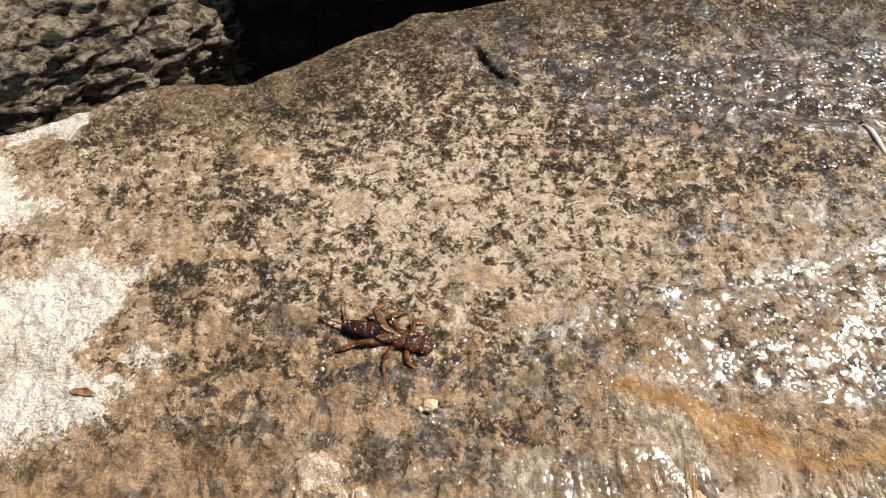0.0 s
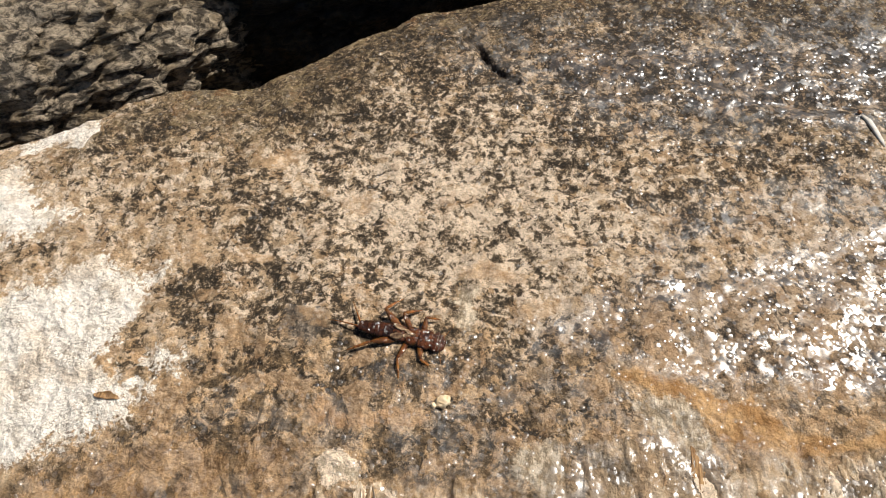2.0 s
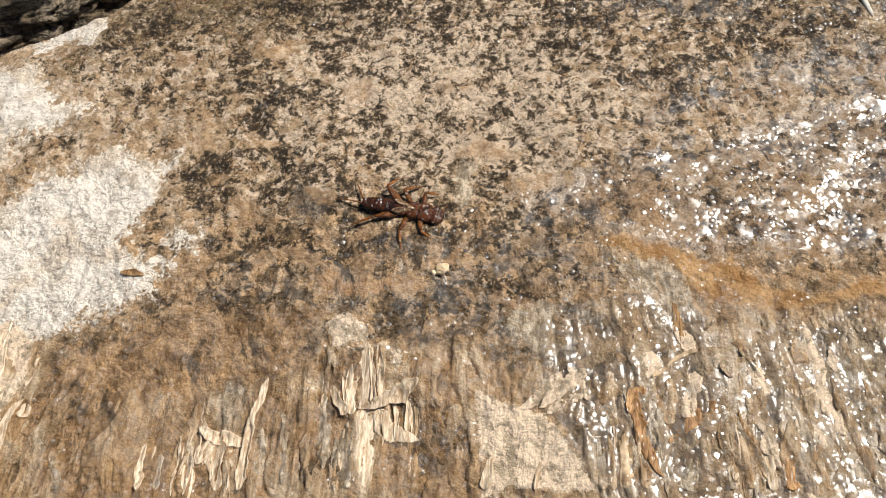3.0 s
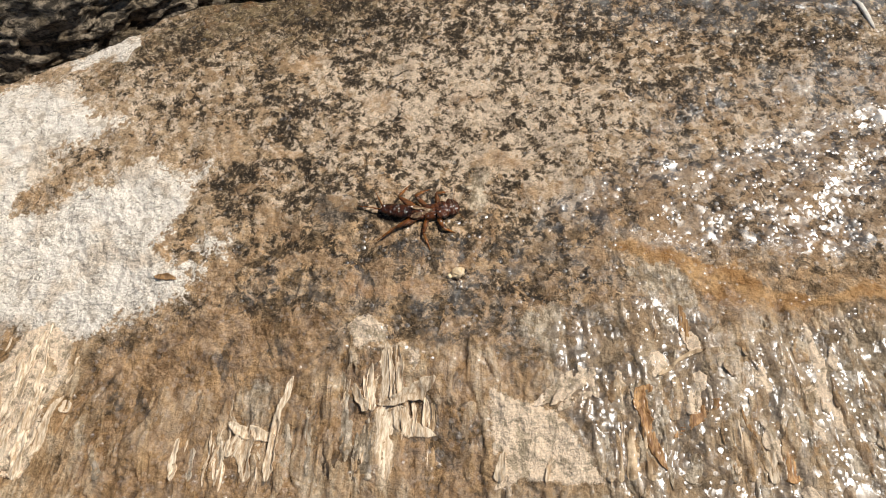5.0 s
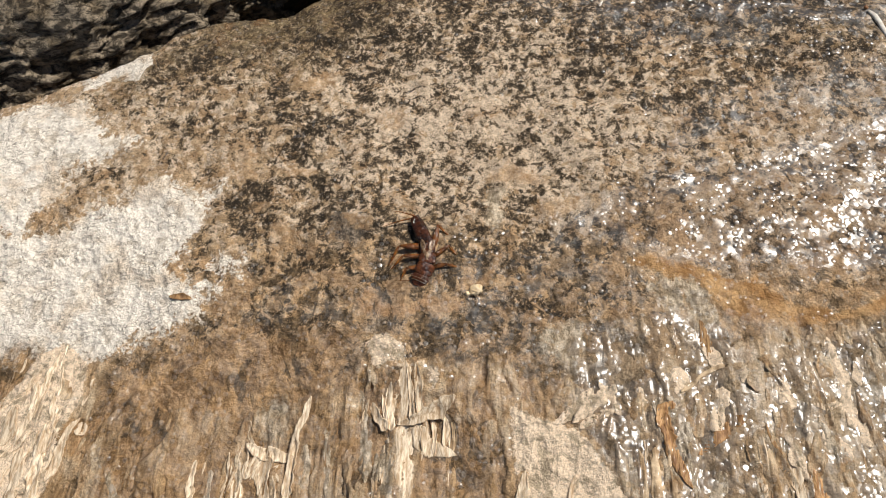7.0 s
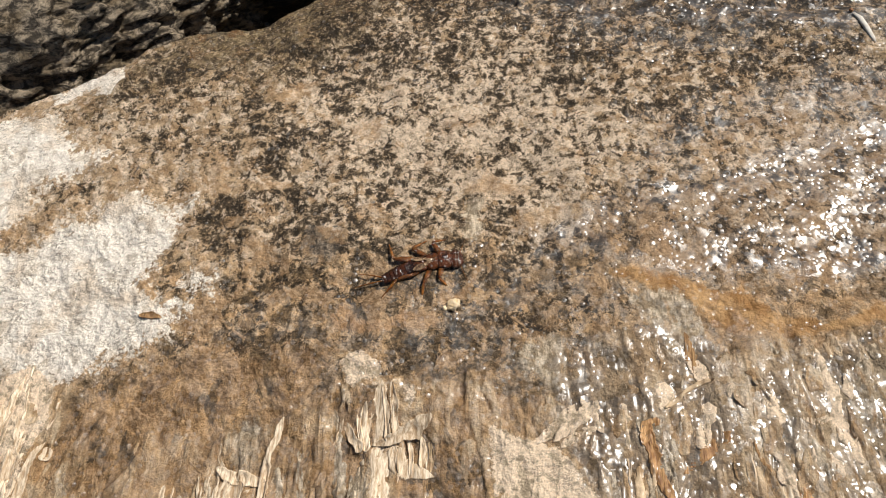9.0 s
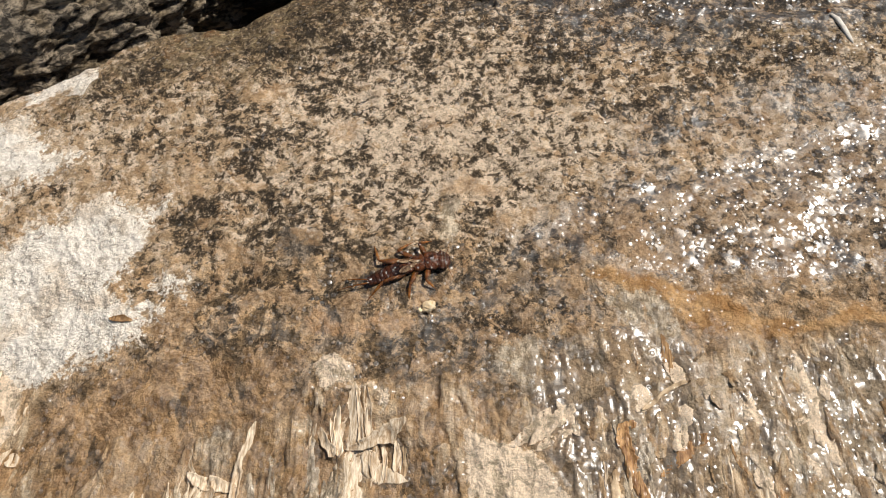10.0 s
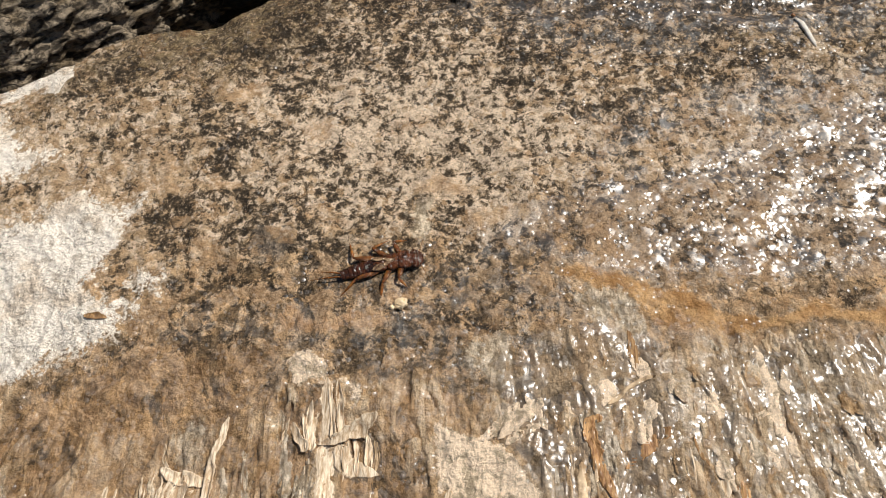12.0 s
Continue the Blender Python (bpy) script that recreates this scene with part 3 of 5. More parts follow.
def rock_height(x, y):
    away = y - np.interp(x, EDGE_X, EDGE_Y) - 0.0016 * fbm(x * 70, y * 20, seed=3, octaves=4)
    filled = whole(x, y, WET, 0.014)
    z = 0.0028 * fbm(x * 11, y * 11, seed=5, octaves=3) + (0.0010 - 0.0005 * filled) * fbm(x * 70, y * 70, seed=9, octaves=3)
    z = z + 0.00035 * (1 - 0.85 * filled) * fbm(x * 300, y * 300, seed=15, octaves=2)
    layers = layered_at(x, y)
    across = (x + 0.02) * np.exp(1.5 * y)
    fibres = fbm(across * 260, y * 26, seed=21, octaves=4, gain=0.6)
    smoothed = 1 - 0.85 * whole(x, y, WHITE_LOW[2:], 0.003)
    z = z + layers * smoothed * (1 - 0.35 * filled) * (0.0006 * fibres + 0.0015 * ridge_at(x, y))
    z = z + 0.0010 * whole(x, y, ORANGE, 0.012) + 0.0009 * whole(x, y, WHITE_LOW[2:], 0.0012) + 0.0006 * whole(x, y, WHITE, 0.006)
    z = z - 0.0060 * np.exp(-((line_distance(x, y, CRACK) / 0.0015) ** 2)) * (0.75 + 0.5 * fbm(x * 200, y * 200, seed=99, octaves=2))
    z = z - 0.0022 * np.exp(-((line_distance(x, y, RIDGE) / 0.004) ** 2)) + 0.002 * whole(x, y, DARK_FAR[1:2], 0.008)
    z = z - 0.004 * smooth(away, -0.03, 0.0) ** 2
    z = z - 0.24 * (1 - np.exp(-np.maximum(away, 0) / 0.035)) - 0.10 * smooth(away, 0.0, 0.012)
    out = np.maximum(np.hypot(x / 0.46, np.minimum(y - 0.12, 0) / 0.42) - 0.80 - 0.05 * fbm(x * 5, y * 5, seed=45, octaves=3), 0) / 0.5
    return z - 0.36 * np.minimum(out, 1.3) ** 1.6


def axis(low, high, step, far_low, far_high):
    inner = np.arange(low, high + step / 2, step)
    grow = lambda span: (np.linspace(0, 1, 26)[1:] ** 1.7) * span
    return np.concatenate([(low - grow(low - far_low))[::-1], inner, high + grow(far_high - high)])


SURFACE = []


def build_slab():
    x, y = np.meshgrid(axis(-0.31, 0.25, 0.00075, -0.62, 0.62), axis(-0.115, 0.285, 0.00075, -0.46, 0.44))
    z = rock_height(x, y)
    SURFACE.append((x[0], y[:, 0], z))
    me = grid_mesh("rock_slab", x, y, z, ROCK)
    wander = 0.0045
    px = x + wander * fbm(x * 55, y * 55, seed=51, octaves=4)
    py = y + wander * fbm(x * 55, y * 55, seed=61, octaves=4)
    away = y - np.interp(x, EDGE_X, EDGE_Y)
    layers = layered_at(x, y)
    masks = {
        "white": np.maximum(whole(px, py, WHITE, 0.013), 0.75 * whole(px, py, PALE_RIM, 0.005)),
        "cream": whole(0.6 * x + 0.4 * px, 0.6 * y + 0.4 * py, WHITE_LOW, 0.006),
        "olive": np.maximum(whole(px, py, OLIVE, 0.028), 0.75 * smooth(away, -0.03, -0.004) * smooth(x, -0.18, -0.15) + 0.75 * smooth(away + 0.022 * fbm(x * 30, y * 30, seed=88, octaves=3), -0.09, -0.03) * smooth(x, -0.19, -0.10)),
        # the CRACK term darkens the colour there, as the groove's shade
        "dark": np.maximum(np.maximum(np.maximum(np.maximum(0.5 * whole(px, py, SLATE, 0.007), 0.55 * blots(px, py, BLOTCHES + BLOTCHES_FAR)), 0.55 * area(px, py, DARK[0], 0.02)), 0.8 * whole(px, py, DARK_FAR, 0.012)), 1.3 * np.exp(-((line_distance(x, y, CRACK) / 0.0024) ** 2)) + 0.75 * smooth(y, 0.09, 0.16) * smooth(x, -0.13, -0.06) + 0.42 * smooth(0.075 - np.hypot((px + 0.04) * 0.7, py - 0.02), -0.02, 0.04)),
        "strand": np.maximum(area(px, py, OLIVE[1], 0.012), area(px, py, STRANDS, 0.015)),
        "mellow": smooth(0.045 + 0.02 * fbm(x * 25, y * 25, seed=95, octaves=3) - py, -0.03, 0.04),
        "pale": smooth(0.075 - np.hypot((px - 0.0) * 0.75, py - 0.10), -0.02, 0.05),
        "orange": 1.15 * whole(px, py, ORANGE, 0.007),
        "tan": np.maximum(whole(px, py, TAN, 0.006), 0.3 * smooth(away, -0.0055, -0.002) * smooth(0.012 - away, 0.0, 0.006) * smooth(x, -0.19, -0.175)),
        "brown": np.maximum(whole(px, py, BROWN, 0.012), 0.45 * smooth(-y, -0.01, 0.03) * smooth(-x, 0.0, 0.05)),
        "grey": np.maximum(whole(px, py, GREY, 0.008), 0.6 * layers * smooth(x, 0.0, 0.06)),
        "slate": whole(px, py, SLATE, 0.006),
        "ochre": np.maximum(0.8 * whole(px, py, OCHRE, 0.009), 0.7 * blots(px, py, CLEAR)),
        "layered": layers,
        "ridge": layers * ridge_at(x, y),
        "wet": np.maximum(np.maximum(whole(px, py, WET, 0.014), 0.6 * whole(px, py, DAMP[:1], 0.02)), 0.45 * whole(px, py, DAMP, 0.02)),
    }
    masks["wet"] = masks["wet"] * (1 - 0.85 * masks["cream"])
    masks["grey"] = masks["grey"] * (1 - 0.8 * masks["cream"])
    masks["bare"] = np.maximum(np.maximum(masks["white"], 0.7 * masks["orange"]), np.maximum(np.maximum(masks["tan"], 0.65 * masks["ochre"]), masks["cream"]))
    for name, values in masks.items():
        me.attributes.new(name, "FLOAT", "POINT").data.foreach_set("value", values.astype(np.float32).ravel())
    return tagged(new("rock_slab", me), "sunlit mottled tan rock with dark specks, white crust and wet glinting film", "rock", kind="structure")


def build_boulder(name, label, place, radii, turn, seed, rough, material, near, bedded):
    """A boulder with a finer net on the side of the bearings near, cleft along its beds."""
    bearing = np.radians(np.concatenate([np.linspace(near[0], near[1], 430), np.linspace(near[1], near[0] + 360, 90)[1:]]))
    slope = np.radians(np.concatenate([np.linspace(0.5, 100, 300), np.linspace(100, 179.5, 50)[1:]]))
    a, b = np.meshgrid(bearing, slope)
    co = np.stack([np.sin(b) * np.cos(a), np.sin(b) * np.sin(a), np.cos(b)], 0)
    co = co / (np.abs(co) ** 3.0).sum(0) ** (1 / 3.0)
    p = co * np.array(radii)[:, None, None]
    size = 1 + 0.11 * fbm(*(co * 1.6), seed=seed, octaves=3) + rough * fbm(*(p * 38), seed=seed + 9, octaves=3, gain=0.6) + 0.016 * fbm(*(p * 120), seed=seed + 30, octaves=3, gain=0.6)
    cleft = np.abs(fbm(p[0] * 14 + 2 * p[2], p[1] * 16, p[2] * 52, seed=seed + 50, octaves=4, gain=0.6))
    crumb = fbm(p[0] * 110, p[1] * 150, p[2] * 260, seed=seed + 70, octaves=3, gain=0.6)
    size = size - bedded * (1 - smooth(cleft, 0.0, 0.22)) + 0.35 * bedded * crumb
    p = p * size
    ob = new(name, grid_mesh(name, p[0], p[1], p[2], material))
    ob.matrix_basis = pose(*place, *turn)
    return tagged(ob, label, "boulder")


def build_ground():
    xs = np.sign(np.linspace(-1, 1, 121)) * np.abs(np.linspace(-1, 1, 121)) ** 3 * 60
    x, y = np.meshgrid(xs, xs)
    z = -0.32 + 0.02 * fbm(x * 6, y * 6, seed=91, octaves=3)
    return tagged(new("ground", grid_mesh("ground", x, y, z, GRAVEL)), "brown gravelly stream bank around the rocks", "ground", kind="structure")


rock_slab = build_slab()
build_boulder("boulder", "rough grey-brown boulder, lit on top, behind a dark gap", (-0.478, 0.250, -0.099), (0.34, 0.20, 0.135), (0, 0, 28), 130, 0.030, BOULDER, (-150, 30), 0.028)
build_boulder("boulder", "dark boulder in shade behind the gap", (-0.01, 0.45, -0.10), (0.34, 0.165, 0.21), (0, 0, 12), 160, 0.03, SHADE_STONE, (-160, -20), 0.04)
build_ground()


def on_rock(x, y):
    """The rock's height, between the points of its net."""
    xs, ys, z = SURFACE[0]
    i, j = min(max(int(np.searchsorted(xs, x)) - 1, 0), len(xs) - 2), min(max(int(np.searchsorted(ys, y)) - 1, 0), len(ys) - 2)
    u, v = (x - xs[i]) / (xs[i + 1] - xs[i]), (y - ys[j]) / (ys[j + 1] - ys[j])
    return float((z[j, i] * (1 - u) + z[j, i + 1] * u) * (1 - v) + (z[j + 1, i] * (1 - u) + z[j + 1, i + 1] * u) * v)


# ---- the insect ----
def lofted(rings, sides=20):
    """A body of elliptical rings (x, half width, half height, z)."""
    verts, faces = [], []
    for x, w, h, z in rings:
        for k in range(sides):
            a = 2 * math.pi * k / sides
            c, s = math.cos(a), math.sin(a)
            verts.append((x, w * math.copysign(abs(c) ** 0.8, c), z + h * math.copysign(abs(s) ** 0.85, s)))
    for i in range(len(rings) - 1):
        for k in range(sides):
            a, b = i * sides + k, i * sides + (k + 1) % sides
            faces.append((a, b, b + sides, a + sides))
    faces.append(tuple(range(sides)))
    faces.append(tuple(range((len(rings) - 1) * sides, len(rings) * sides))[::-1])
    return verts, [f[::-1] for f in faces]


def segments(spans, z=0.0, lip=0.07, neck=0.94):
    """Rings of a chain of overlapping plates: (x0, x1, half width, half height)."""
    rings = []
    for x0, x1, w, h in spans:
        for t, s in ((0.0, neck), (0.12, 0.3 * neck + 0.7), (0.45, 1.0 + lip * 0.3), (0.82, 1.0), (0.95, 0.3 * neck + 0.68), (1.0, neck)):
            rings.append((x0 + (x1 - x0) * t, w * s, h * s, z))
    return rings


def plate_rings(x0, x1, w, h):
    """Rings of one rounded back plate, with a waist before and behind it."""
    turns = [(-1.0, 0.78), (-0.93, 0.86), (-0.75, 0.94), (-0.35, 0.99), (0.0, 1.0), (0.35, 0.98), (0.75, 0.91), (0.93, 0.82), (1.0, 0.74)]
    return [((x0 + x1) / 2 + t * (x1 - x0) / 2, w * s, h * (0.35 + 0.65 * s), 0.0) for t, s in turns]


MM = 0.001


def mm_rings(rings):
    return [tuple(v * MM for v in ring) for ring in rings]


def limb(length, thick, thin, bristles=0, seed=0):
    """A leg piece along +x."""
    rng = random.Random(seed)
    path = [(length * MM * t, 0, 0) for t in (0, 0.08, 0.3, 0.6, 0.88, 1.0)]
    radii = [MM * r for r in (thin * 0.7, thick * 0.8, thick, thick * 0.85, thin, thin * 0.7)]
    shapes = [tube(path, radii, 10, 0.5)]
    for k in range(bristles):
        x = length * MM * rng.uniform(0.1, 0.95)
        side = rng.choice((-1, 1))
        far = MM * rng.uniform(0.8, 1.3)
        shapes.append(tube([(x, side * thin * 0.5 * MM, 0), (x + far * 0.5, side * (thin * 0.5 * MM + far), 0.0)], [0.00005, 0.00002], 4))
    return joined(*shapes)


insect = new("stonefly_nymph")
tagged(insect, "glossy dark brown stonefly nymph with amber legs on the wet rock", "insect")

part("thorax", lofted(mm_rings(plate_rings(-1.6, 4.4, 3.7, 1.75) + plate_rings(4.5, 9.9, 4.2, 1.85))), PLATE, insect, "dark brown wing-pad plates with pale marks")
for side in (-1, 1):
    for x0 in (-2.2, 3.2):
        pad = []
        for x, w in ((x0 + 5.6, 0.5), (x0 + 4.6, 1.3), (x0 + 2.6, 1.45), (x0 + 0.9, 1.0), (x0 + 0.1, 0.35)):
            pad.append((x, w, 0.32, 0.0))
        ob = part("wing_pad", lofted(mm_rings(pad), 12), PAD, insect, "brown pad with a pale edge")
        ob.matrix_basis = pose(0, side * 2.3 * MM, 1.6 * MM, side * -24, 0, side * -14)
abdomen = part("abdomen", lofted(mm_rings(segments([(-17.2 + 1.85 * k, -17.2 + 1.85 * k + 2.05, 1.7 + 1.7 * math.sin(min(1, (k + 1) / 5.0) * math.pi / 2), 0.95 + 0.65 * math.sin(min(1, (k + 1) / 6.0) * math.pi / 2)) for k in range(9)], lip=0.02, neck=0.972))), SHELL, insect, "dark ringed abdomen")
cerci = []
for side, length in ((-1, 15.5), (1, 12.5)):
    path = [(-length * MM * t, 0, MM * (0.9 * math.sin(t * 3.0) - 2.2 * t)) for t in np.linspace(0, 1, 9)]
    cerci.append(part("cercus", tube(path, [MM * r for r in np.linspace(0.42, 0.10, 9)], 8), AMBER, abdomen, "thin amber tail filament"))
forebody = part("pronotum", lofted(mm_rings(plate_rings(-0.3, 5.6, 4.6, 1.95))), PLATE, insect, "broad shiny neck shield")
part("head", lofted(mm_rings([(5.3, 3.1, 1.3, -0.2), (6.2, 4.1, 1.6, -0.25), (7.6, 4.4, 1.65, -0.3), (9.2, 4.0, 1.4, -0.45), (10.5, 3.0, 1.0, -0.7), (11.3, 1.7, 0.6, -0.9)])), SHELL, forebody, "flat glossy brown head")
for x, w in ((6.3, 4.05), (7.9, 4.3), (9.2, 3.95)):
    part("head_band", lofted(mm_rings([(x - 0.16, w * 0.99, 1.5, -0.3), (x, w * 1.02, 1.68, -0.3), (x + 0.16, w * 0.99, 1.5, -0.32)])), PALE, forebody, "pale crosswise band")
for side in (-1, 1):
    ball, skin = lofted(mm_rings([(-0.8, 0.2, 0.2, 0), (-0.4, 0.65, 0.6, 0), (0.2, 0.7, 0.65, 0), (0.8, 0.2, 0.2, 0)]), 12)
    part("eye", ([(x + 7.4 * MM, y + side * 3.9 * MM, z + 0.2 * MM) for x, y, z in ball], skin), SHELL, forebody, "round black eye")
    path = [((9.4 + 3.2 * t) * MM, side * (2.2 + 8.5 * t) * MM, (-0.4 - 1.6 * t) * MM) for t in np.linspace(0, 1, 7)]
    part("antenna", tube(path, [MM * r for r in np.linspace(0.2, 0.06, 7)], 6), AMBER, forebody, "hair-thin amber antenna")

# legs: hip, then knee and foot in three stances, in millimetres ahead and to the left of the waist
LEGS = {
    "hind_right": ((0.5, -2.6), 11.0, 11.0, ((-11.8, -7.8), (-21, -14)), ((0.5, -13), (8, -17.7)), ((-9.9, -4.8), (-17.3, -9.6))),
    "hind_left": ((0.5, 2.6), 11.0, 10.0, ((-8.2, 9.6), (-3, 16.0)), ((-9.5, 4.5), (-6, 9.0)), ((-10.8, 6.0), (-10.5, 12.5))),
    "middle_right": ((5.5, -2.9), 8.5, 9.0, ((3.7, -11.5), (6.6, -20)), ((5.5, -11), (10, -16)), ((2.0, -8.5), (-1.0, -15.5))),
    "middle_left": ((5.5, 2.9), 8.5, 8.5, ((0.0, 9.8), (6.5, 13)), ((1.3, 9.5), (6.1, 14.5)), ((-1.0, 9.0), (6.0, 11.5))),
    "front_right": ((11.0, -2.9), 7.0, 6.5, ((13.0, -9.0), (17.0, -10.5)), ((12.0, -9.0), (16.0, -12.0)), ((9.0, -8.0), (11.0, -12.5))),
    "front_left": ((11.0, 2.9), 7.0, 6.5, ((10.5, 9.0), (15, 11)), ((10.5, 9.5), (11.5, 15)), ((9.5, 9.0), (14.5, 10.0))),
}
BODY_Z = 1.75


def toward(way):
    return Vector(way).to_track_quat("X", "Z").to_matrix().to_4x4()


def leg_poses(hip, femur, tibia, knee, foot):
    hip3 = Vector((*hip, -0.6))
    aim = Vector((*knee, 0.6)) - hip3
    turn = toward(aim)
    bend = hip3 + aim.normalized() * femur
    shin = toward(turn.to_3x3().inverted() @ (Vector((*foot, 0.3 - BODY_Z)) - bend))
    return Matrix.Translation(hip3 * MM) @ turn, Matrix.Translation((femur * MM, 0, 0)) @ shin


legs = []
for number, (hip, femur, tibia, *stances) in enumerate(LEGS.values()):
    leg = part("leg", limb(femur, 1.75 if number < 2 else 1.3, 0.75, 34, number), FEMUR, insect, "amber leg with fringed edges")
    shin = part("shin", joined(limb(tibia * 0.72, 0.7, 0.45, 34, number + 10), ([(v[0] + tibia * 0.7 * MM, v[1], v[2]) for v in limb(tibia * 0.3, 0.3, 0.2, 0)[0]], limb(tibia * 0.3, 0.3, 0.2, 0)[1])), AMBER, leg)
    legs.append((leg, shin, [leg_poses(hip, femur, tibia, *stance) for stance in stances]))


# ---- loose things on the rock ----
def ribbon(path, widths, thick, seed, lift=0.0, curl=0.3, cols=11, rise=0.0):
    """A dried strip with torn edges, a slight curl across and thickness."""
    rng = random.Random(seed)
    points = [Vector((x, y, 0)) for x, y in path]
    count = max(10, int(sum((b - a).length for a, b in zip(points, points[1:])) / 0.0009))
    spots = []
    for i in range(count + 1):
        t = i / count * (len(points) - 1)
        k = min(int(t), len(points) - 2)
        a, b, c, d = points[max(k - 1, 0)], points[k], points[k + 1], points[min(k + 2, len(points) - 1)]
        f = t - k
        spots.append(0.5 * ((2 * b) + (c - a) * f + (2 * a - 5 * b + 4 * c - d) * f * f + (3 * b - a - 3 * c + d) * f**3))
    top, bottom = [], []
    tear = [rng.uniform(0, 100) for _ in range(3)]
    for i, p in enumerate(spots):
        way = (spots[min(i + 1, count)] - spots[max(i - 1, 0)]).normalized()
        side = Vector((way.y, -way.x, 0))
        t = i / count
        w = float(np.interp(t, np.linspace(0, 1, len(widths)), widths)) * min(1.0, 0.12 + 7 * t, 0.12 + 7 * (1 - t))
        wl = w * (1 + 0.6 * noise.noise((tear[0], i * 0.13, 0)) + 0.4 * noise.noise((tear[0], i * 0.55, 5)))
        wr = w * (1 + 0.6 * noise.noise((tear[1], i * 0.13, 0)) + 0.4 * noise.noise((tear[1], i * 0.55, 5)))
        for k in range(cols):
            s = k / (cols - 1) * 2 - 1
            q = p + side * (s * 0.5 * (wr if s > 0 else wl))
            z = curl * w * s * s * 0.5 + 0.0007 * noise.noise((q.x * 620, q.y * 60, tear[2])) + 0.0004 * noise.noise((q.x * 1500, q.y * 150, tear[2])) + 0.0003 + 0.6 * rise
            z += 0.6 * lift * max(0.0, abs(2 * t - 1) - 0.3) * (0.6 + 0.4 * math.sin(tear[2] + t * 9))
            top.append((q.x, q.y, z + max(on_rock(q.x, q.y), on_rock(p.x, p.y) - 0.0008)))
    bottom = [(x, y, z - thick) for x, y, z in top]
    rows, verts, faces, n = count + 1, top + bottom, [], len(top)
    for i in range(rows - 1):
        for k in range(cols - 1):
            a = i * cols + k
            faces.append((a, a + 1, a + 1 + cols, a + cols))
            faces.append((n + a, n + a + cols, n + a + 1 + cols, n + a + 1))
    rim = [k for k in range(cols)] + [i * cols + cols - 1 for i in range(1, rows)] + [(rows - 1) * cols + k for k in range(cols - 2, -1, -1)] + [i * cols for i in range(rows - 2, 0, -1)]
    for a, b in zip(rim, rim[1:] + rim[:1]):
        faces.append((b, a, n + a, n + b))
    return verts, faces


def strip(path, widths, material, seed, label, lift=0.0008, curl=0.25, thick=0.0005, rise=0.0):
    ob = part("dried_algae_strip", ribbon(path, widths, thick, seed, lift, curl, rise=rise), material)
    return tagged(ob, label, "dried algae", "algae strips")


PALE_STRIP = "pale straw-coloured dried algae strip stuck to the rock"
BROWN_STRIP = "damp brown algae strip lying on the rock"
CRUSTS = {
    "grey": dict(grey=0.95, wet=0.55, mellow=0.4),
    "cream": dict(cream=0.8, wet=0.3, bare=0.8),
    "buff": dict(ridge=1.0, layered=1.0, wet=0.3),
    "brown": dict(brown=0.45, ridge=0.55, layered=1.0, wet=0.45),
}


def crusted(ob, crust):
    """Gives a piece the rock's own crust in one of its colours."""
    me = ob.data
    me.materials[0] = ROCK
    for name, value in CRUSTS[crust].items():
        me.attributes.new(name, "FLOAT", "POINT").data.foreach_set("value", np.full(len(me.vertices), value, np.float32))
    return ob


STRIP_LABEL = {STRAW: PALE_STRIP, UMBER: BROWN_STRIP, ASH: "wet grey algae strip stuck to the rock", BUFF: "buff algae strip stuck to the rock"}
strip([(-0.0293, -0.0334), (-0.0290, -0.0436), (-0.0287, -0.0560), (-0.0277, -0.0703), (-0.0258, -0.0818), (-0.0249, -0.0930)], [0.0035, 0.008, 0.0135, 0.0135, 0.0105, 0.0085], STRAW, 1, "broad torn straw-coloured algae strip on the rock", 0.0, -0.12, 0.0011, 0.0)
strip([(-0.0244, -0.0348), (-0.0228, -0.0459), (-0.0213, -0.0594)], [0.002, 0.0033, 0.0029], STRAW, 2, "pale straw-coloured dried algae strip stuck to the rock", 0.0004, 0.2, 0.0008, 0.0)
strip([(-0.0281, -0.0360), (-0.0259, -0.0485), (-0.0242, -0.0607)], [0.0013, 0.0023, 0.0025], STRAW, 3, "pale straw-coloured dried algae strip stuck to the rock", 0.0012, 0.3, 0.0007, 0.0004)
strip([(-0.0064, -0.0488), (-0.0136, -0.0545), (-0.0219, -0.0587), (-0.0314, -0.0615)], [0.0048, 0.0062, 0.005, 0.0019], STRAW, 4, "straw-coloured strip lying across the others", 0.0016, 0.25, 0.0009, 0.0009)
strip([(-0.0432, -0.0521), (-0.0401, -0.0584), (-0.0356, -0.0640)], [0.0018, 0.0035, 0.0055], STRAW, 5, "pale straw-coloured dried algae strip stuck to the rock", 0.001, 0.25, 0.0009, 0.0)
strip([(-0.0350, -0.0433), (-0.0356, -0.0533), (-0.0336, -0.0644)], [0.0018, 0.0033, 0.0043], STRAW, 6, "pale straw-coloured dried algae strip stuck to the rock", 0.0008, 0.2, 0.0009, 0.0)
strip([(-0.0385, -0.0490), (-0.0367, -0.0575), (-0.0352, -0.0635)], [0.001, 0.002, 0.0023], STRAW, 7, "pale straw-coloured dried algae strip stuck to the rock", 0.0012, 0.3, 0.0007, 0.0003)
strip([(-0.0222, -0.0611), (-0.0192, -0.0688), (-0.0132, -0.0721), (-0.0051, -0.0731)], [0.0062, 0.0086, 0.0062, 0.0019], STRAW, 8, "flared pale end of a torn algae strip", 0.0003, -0.05, 0.0009, 0.0)
